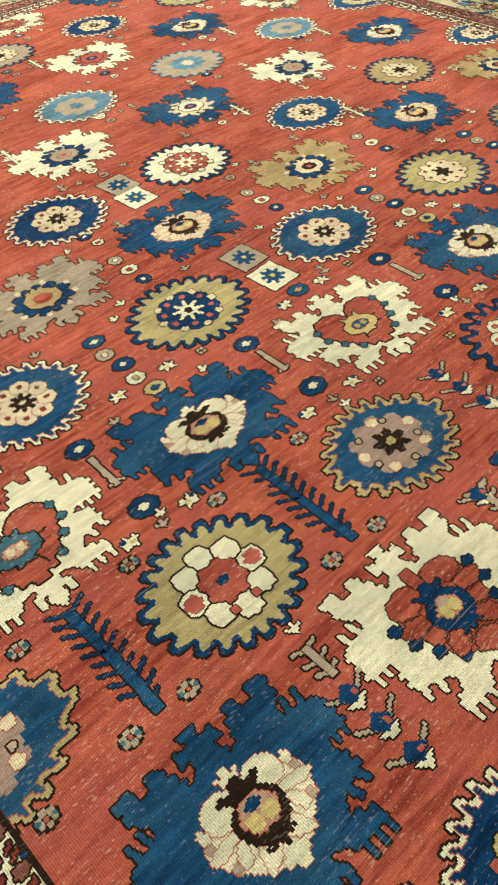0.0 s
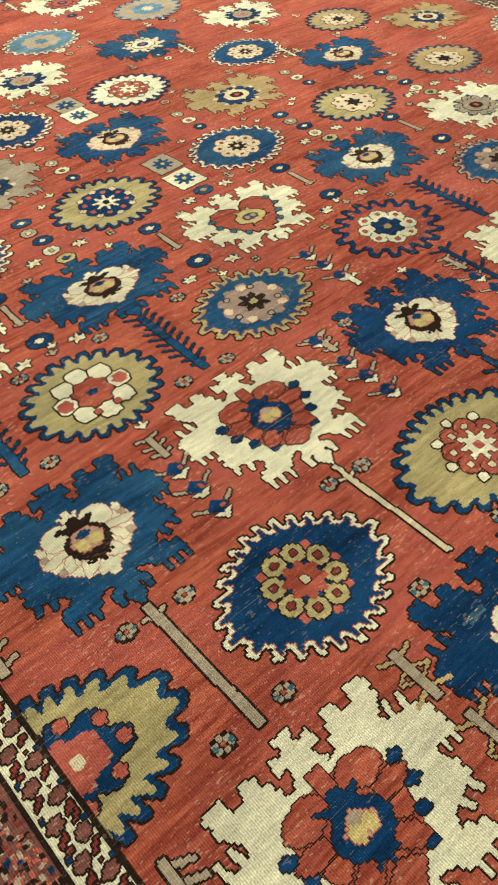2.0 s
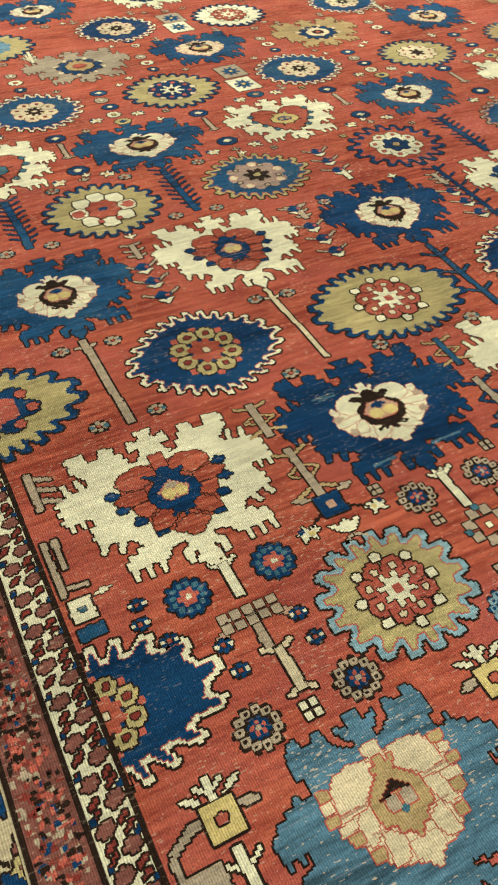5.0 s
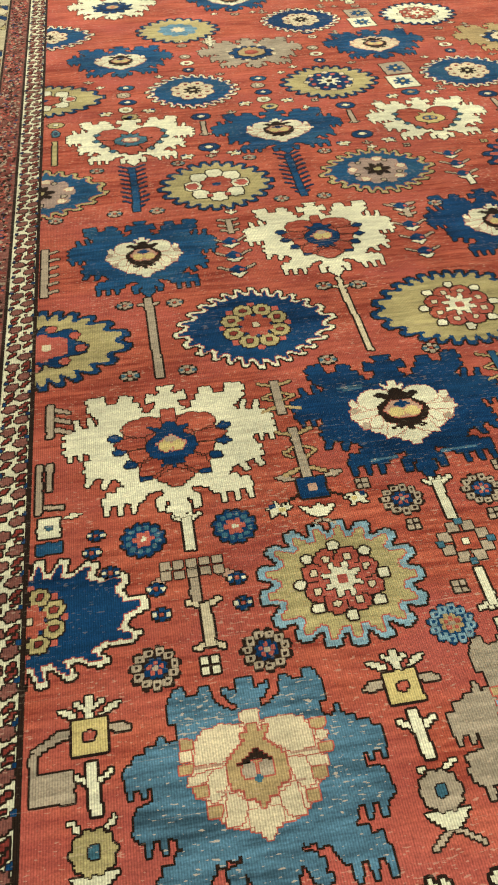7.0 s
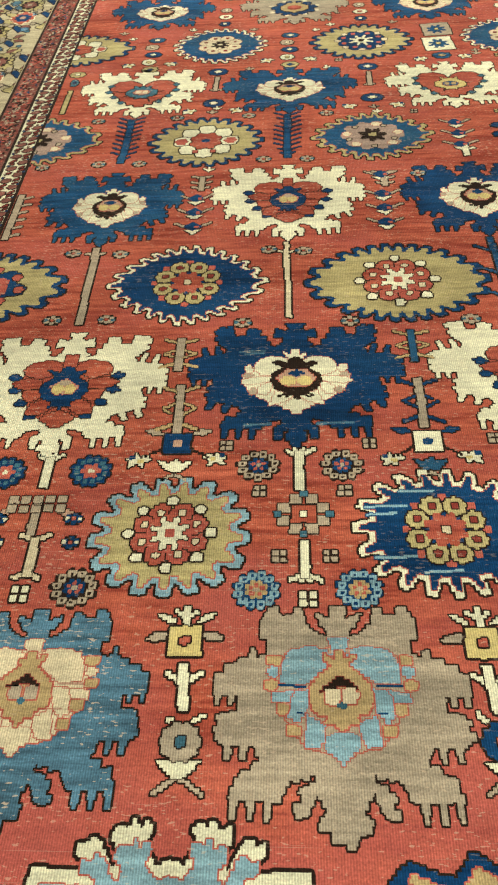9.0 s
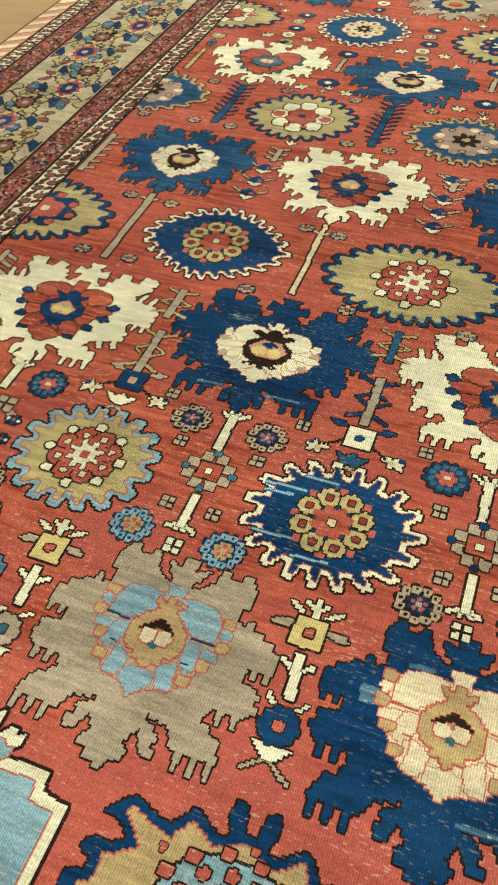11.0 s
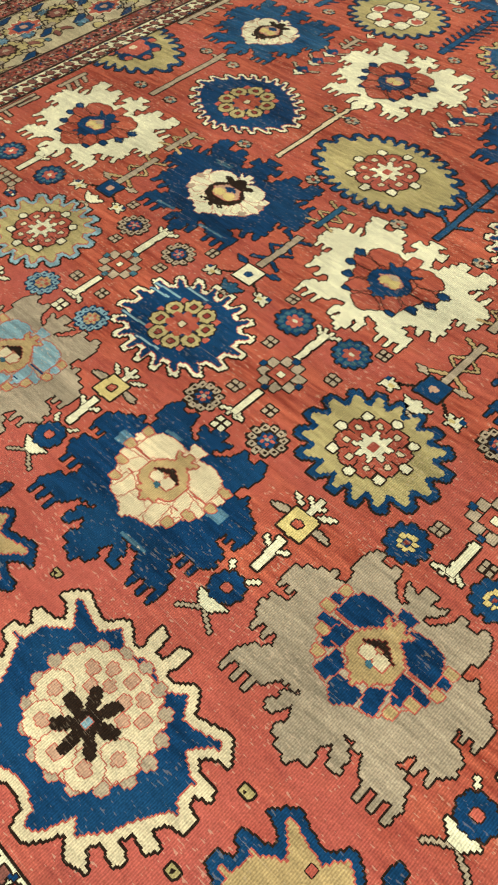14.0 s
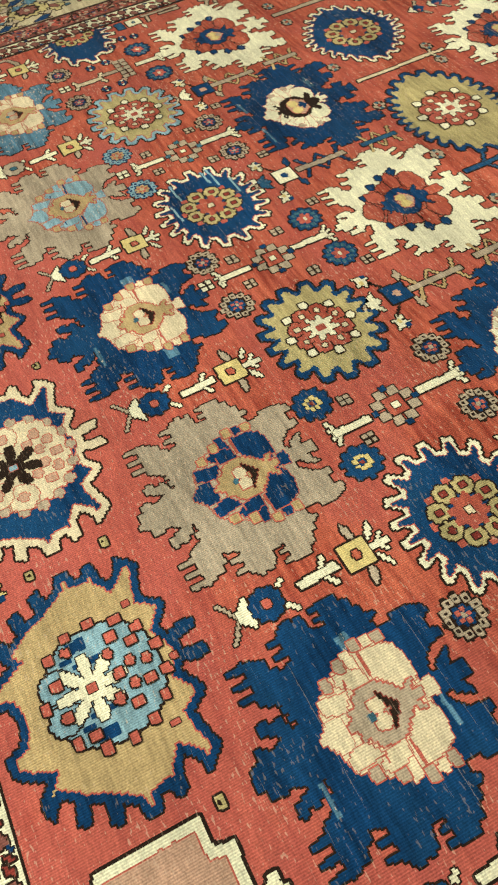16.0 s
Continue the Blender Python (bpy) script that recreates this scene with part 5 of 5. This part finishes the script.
def border_flower(x, y, turn, big):
    """A turtle palmette of the main border, with its leaves and vine."""
    def put(poly):
        return at(poly, x, y, 1, 1, turn)
    vines = [put(line(u, v, u + du, v + dv, .005)) for u, v, du, dv in ((-.08, -.10, .04, .06), (.03, .05, .05, .07), (-.08, .12, .05, -.06), (.03, -.05, .05, -.08), (-.06, .07, -.02, -.08), (.06, -.06, .02, .09))]
    lobe = [(-1, 0), (-.7, .5), (-.2, .45), (.1, 1), (.6, .8), (.5, .3), (1, .1), (.6, -.5), (.1, -.3), (-.3, -.9), (-.7, -.6)]
    layers = [(vines, DARK, 1.5, None, .001), ([put(at(lobe, u, v, .036, .030, w)) for u, v, w in ((-.105, .055, 20), (.110, -.040, 200), (.100, .110, 110), (-.100, -.115, 290))], OLIVE, 1.6, DARK, .004),
              ([put(at(radial(.030, .026, 8, .008), u, v)) for u, v in ((-.125, -.030), (.125, .040))], SLATE, 1.7, DARK, .004)]
    if not big:
        layers.append(([put(at(radial(.084, .066, 10, .014, 1.6), 0, 0))], OLIVE, 1.6, DARK, .004))
    if big:
        layers += [([put(at(radial(.074, .058, 10, .010, 1.5), 0, 0))], RED, 1.9, CREAM, .004), ([put(at(radial(.042, .034, 8, .007), 0, 0))], NAVY, 2.7, None, .003), ([put(ellipse(.014, .012, 8))], PINK, 3.5, None, .002)]
    else:
        layers += [([put(at(radial(.052, .046, 10, .008), 0, 0))], DARK, 1.9, None, .003), ([put(at(radial(.036, .032, 8, .008), 0, 0))], PLUM, 2.7, None, .002), ([put(ellipse(.010, .010, 6))], SAND, 3.5, None, .002)]
    leaf = [(-1, -.2), (-.3, .9), (.5, .8), (1, .1), (.3, -.3), (-.4, -.9)]
    layers += [([put(at(leaf, u, v, .040, .020, w)) for u, v, w in ((-.02, .098, 16), (.03, -.100, 196))], NAVY, 2.0, DARK, .003),
               ([put(at(leaf, u, v, .026, .016, w)) for u, v, w in ((-.055, .135, 60), (.055, -.135, 240), (.045, .135, 120), (-.05, -.130, 300))], PLUM, 2.0, DARK, .003),
               ([put(at(ellipse(.015, .013, 8), u, v)) for u, v in ((-.07, .062), (.07, .050), (-.065, -.060), (.065, -.065))], GREY, 2.0, DARK, .003),
               ([put(at(ellipse(.012, .010, 8), u, v)) for u, v in ((.0, .150), (.0, -.150))], TEAL, 2.0, DARK, .003)]
    return layers


side = [o for o in carpet.children if o.name.startswith("main_border")]
for k, (axis, x0, x1, y0, y1) in enumerate(frame_of(.187, .540)):
    length, start = (y1 - y0, y0) if axis == "x" else (x1 - x0, x0)
    n = int(length / .152)
    for i in range(n):
        s = start + (i + .5) * length / n
        x, y = ((x0 + x1) / 2 + (.05 if i % 4 < 2 else -.05), s) if axis == "x" else (s, (y0 + y1) / 2)
        motif("border_flower", border_flower(x, y, 90 if axis == "x" else 0, i % 2 == 0), side[k], clip=(x0 + .01, x1 - .01, y0 + .01, y1 - .01), kind="stuff" if k in (1, 2) else "")
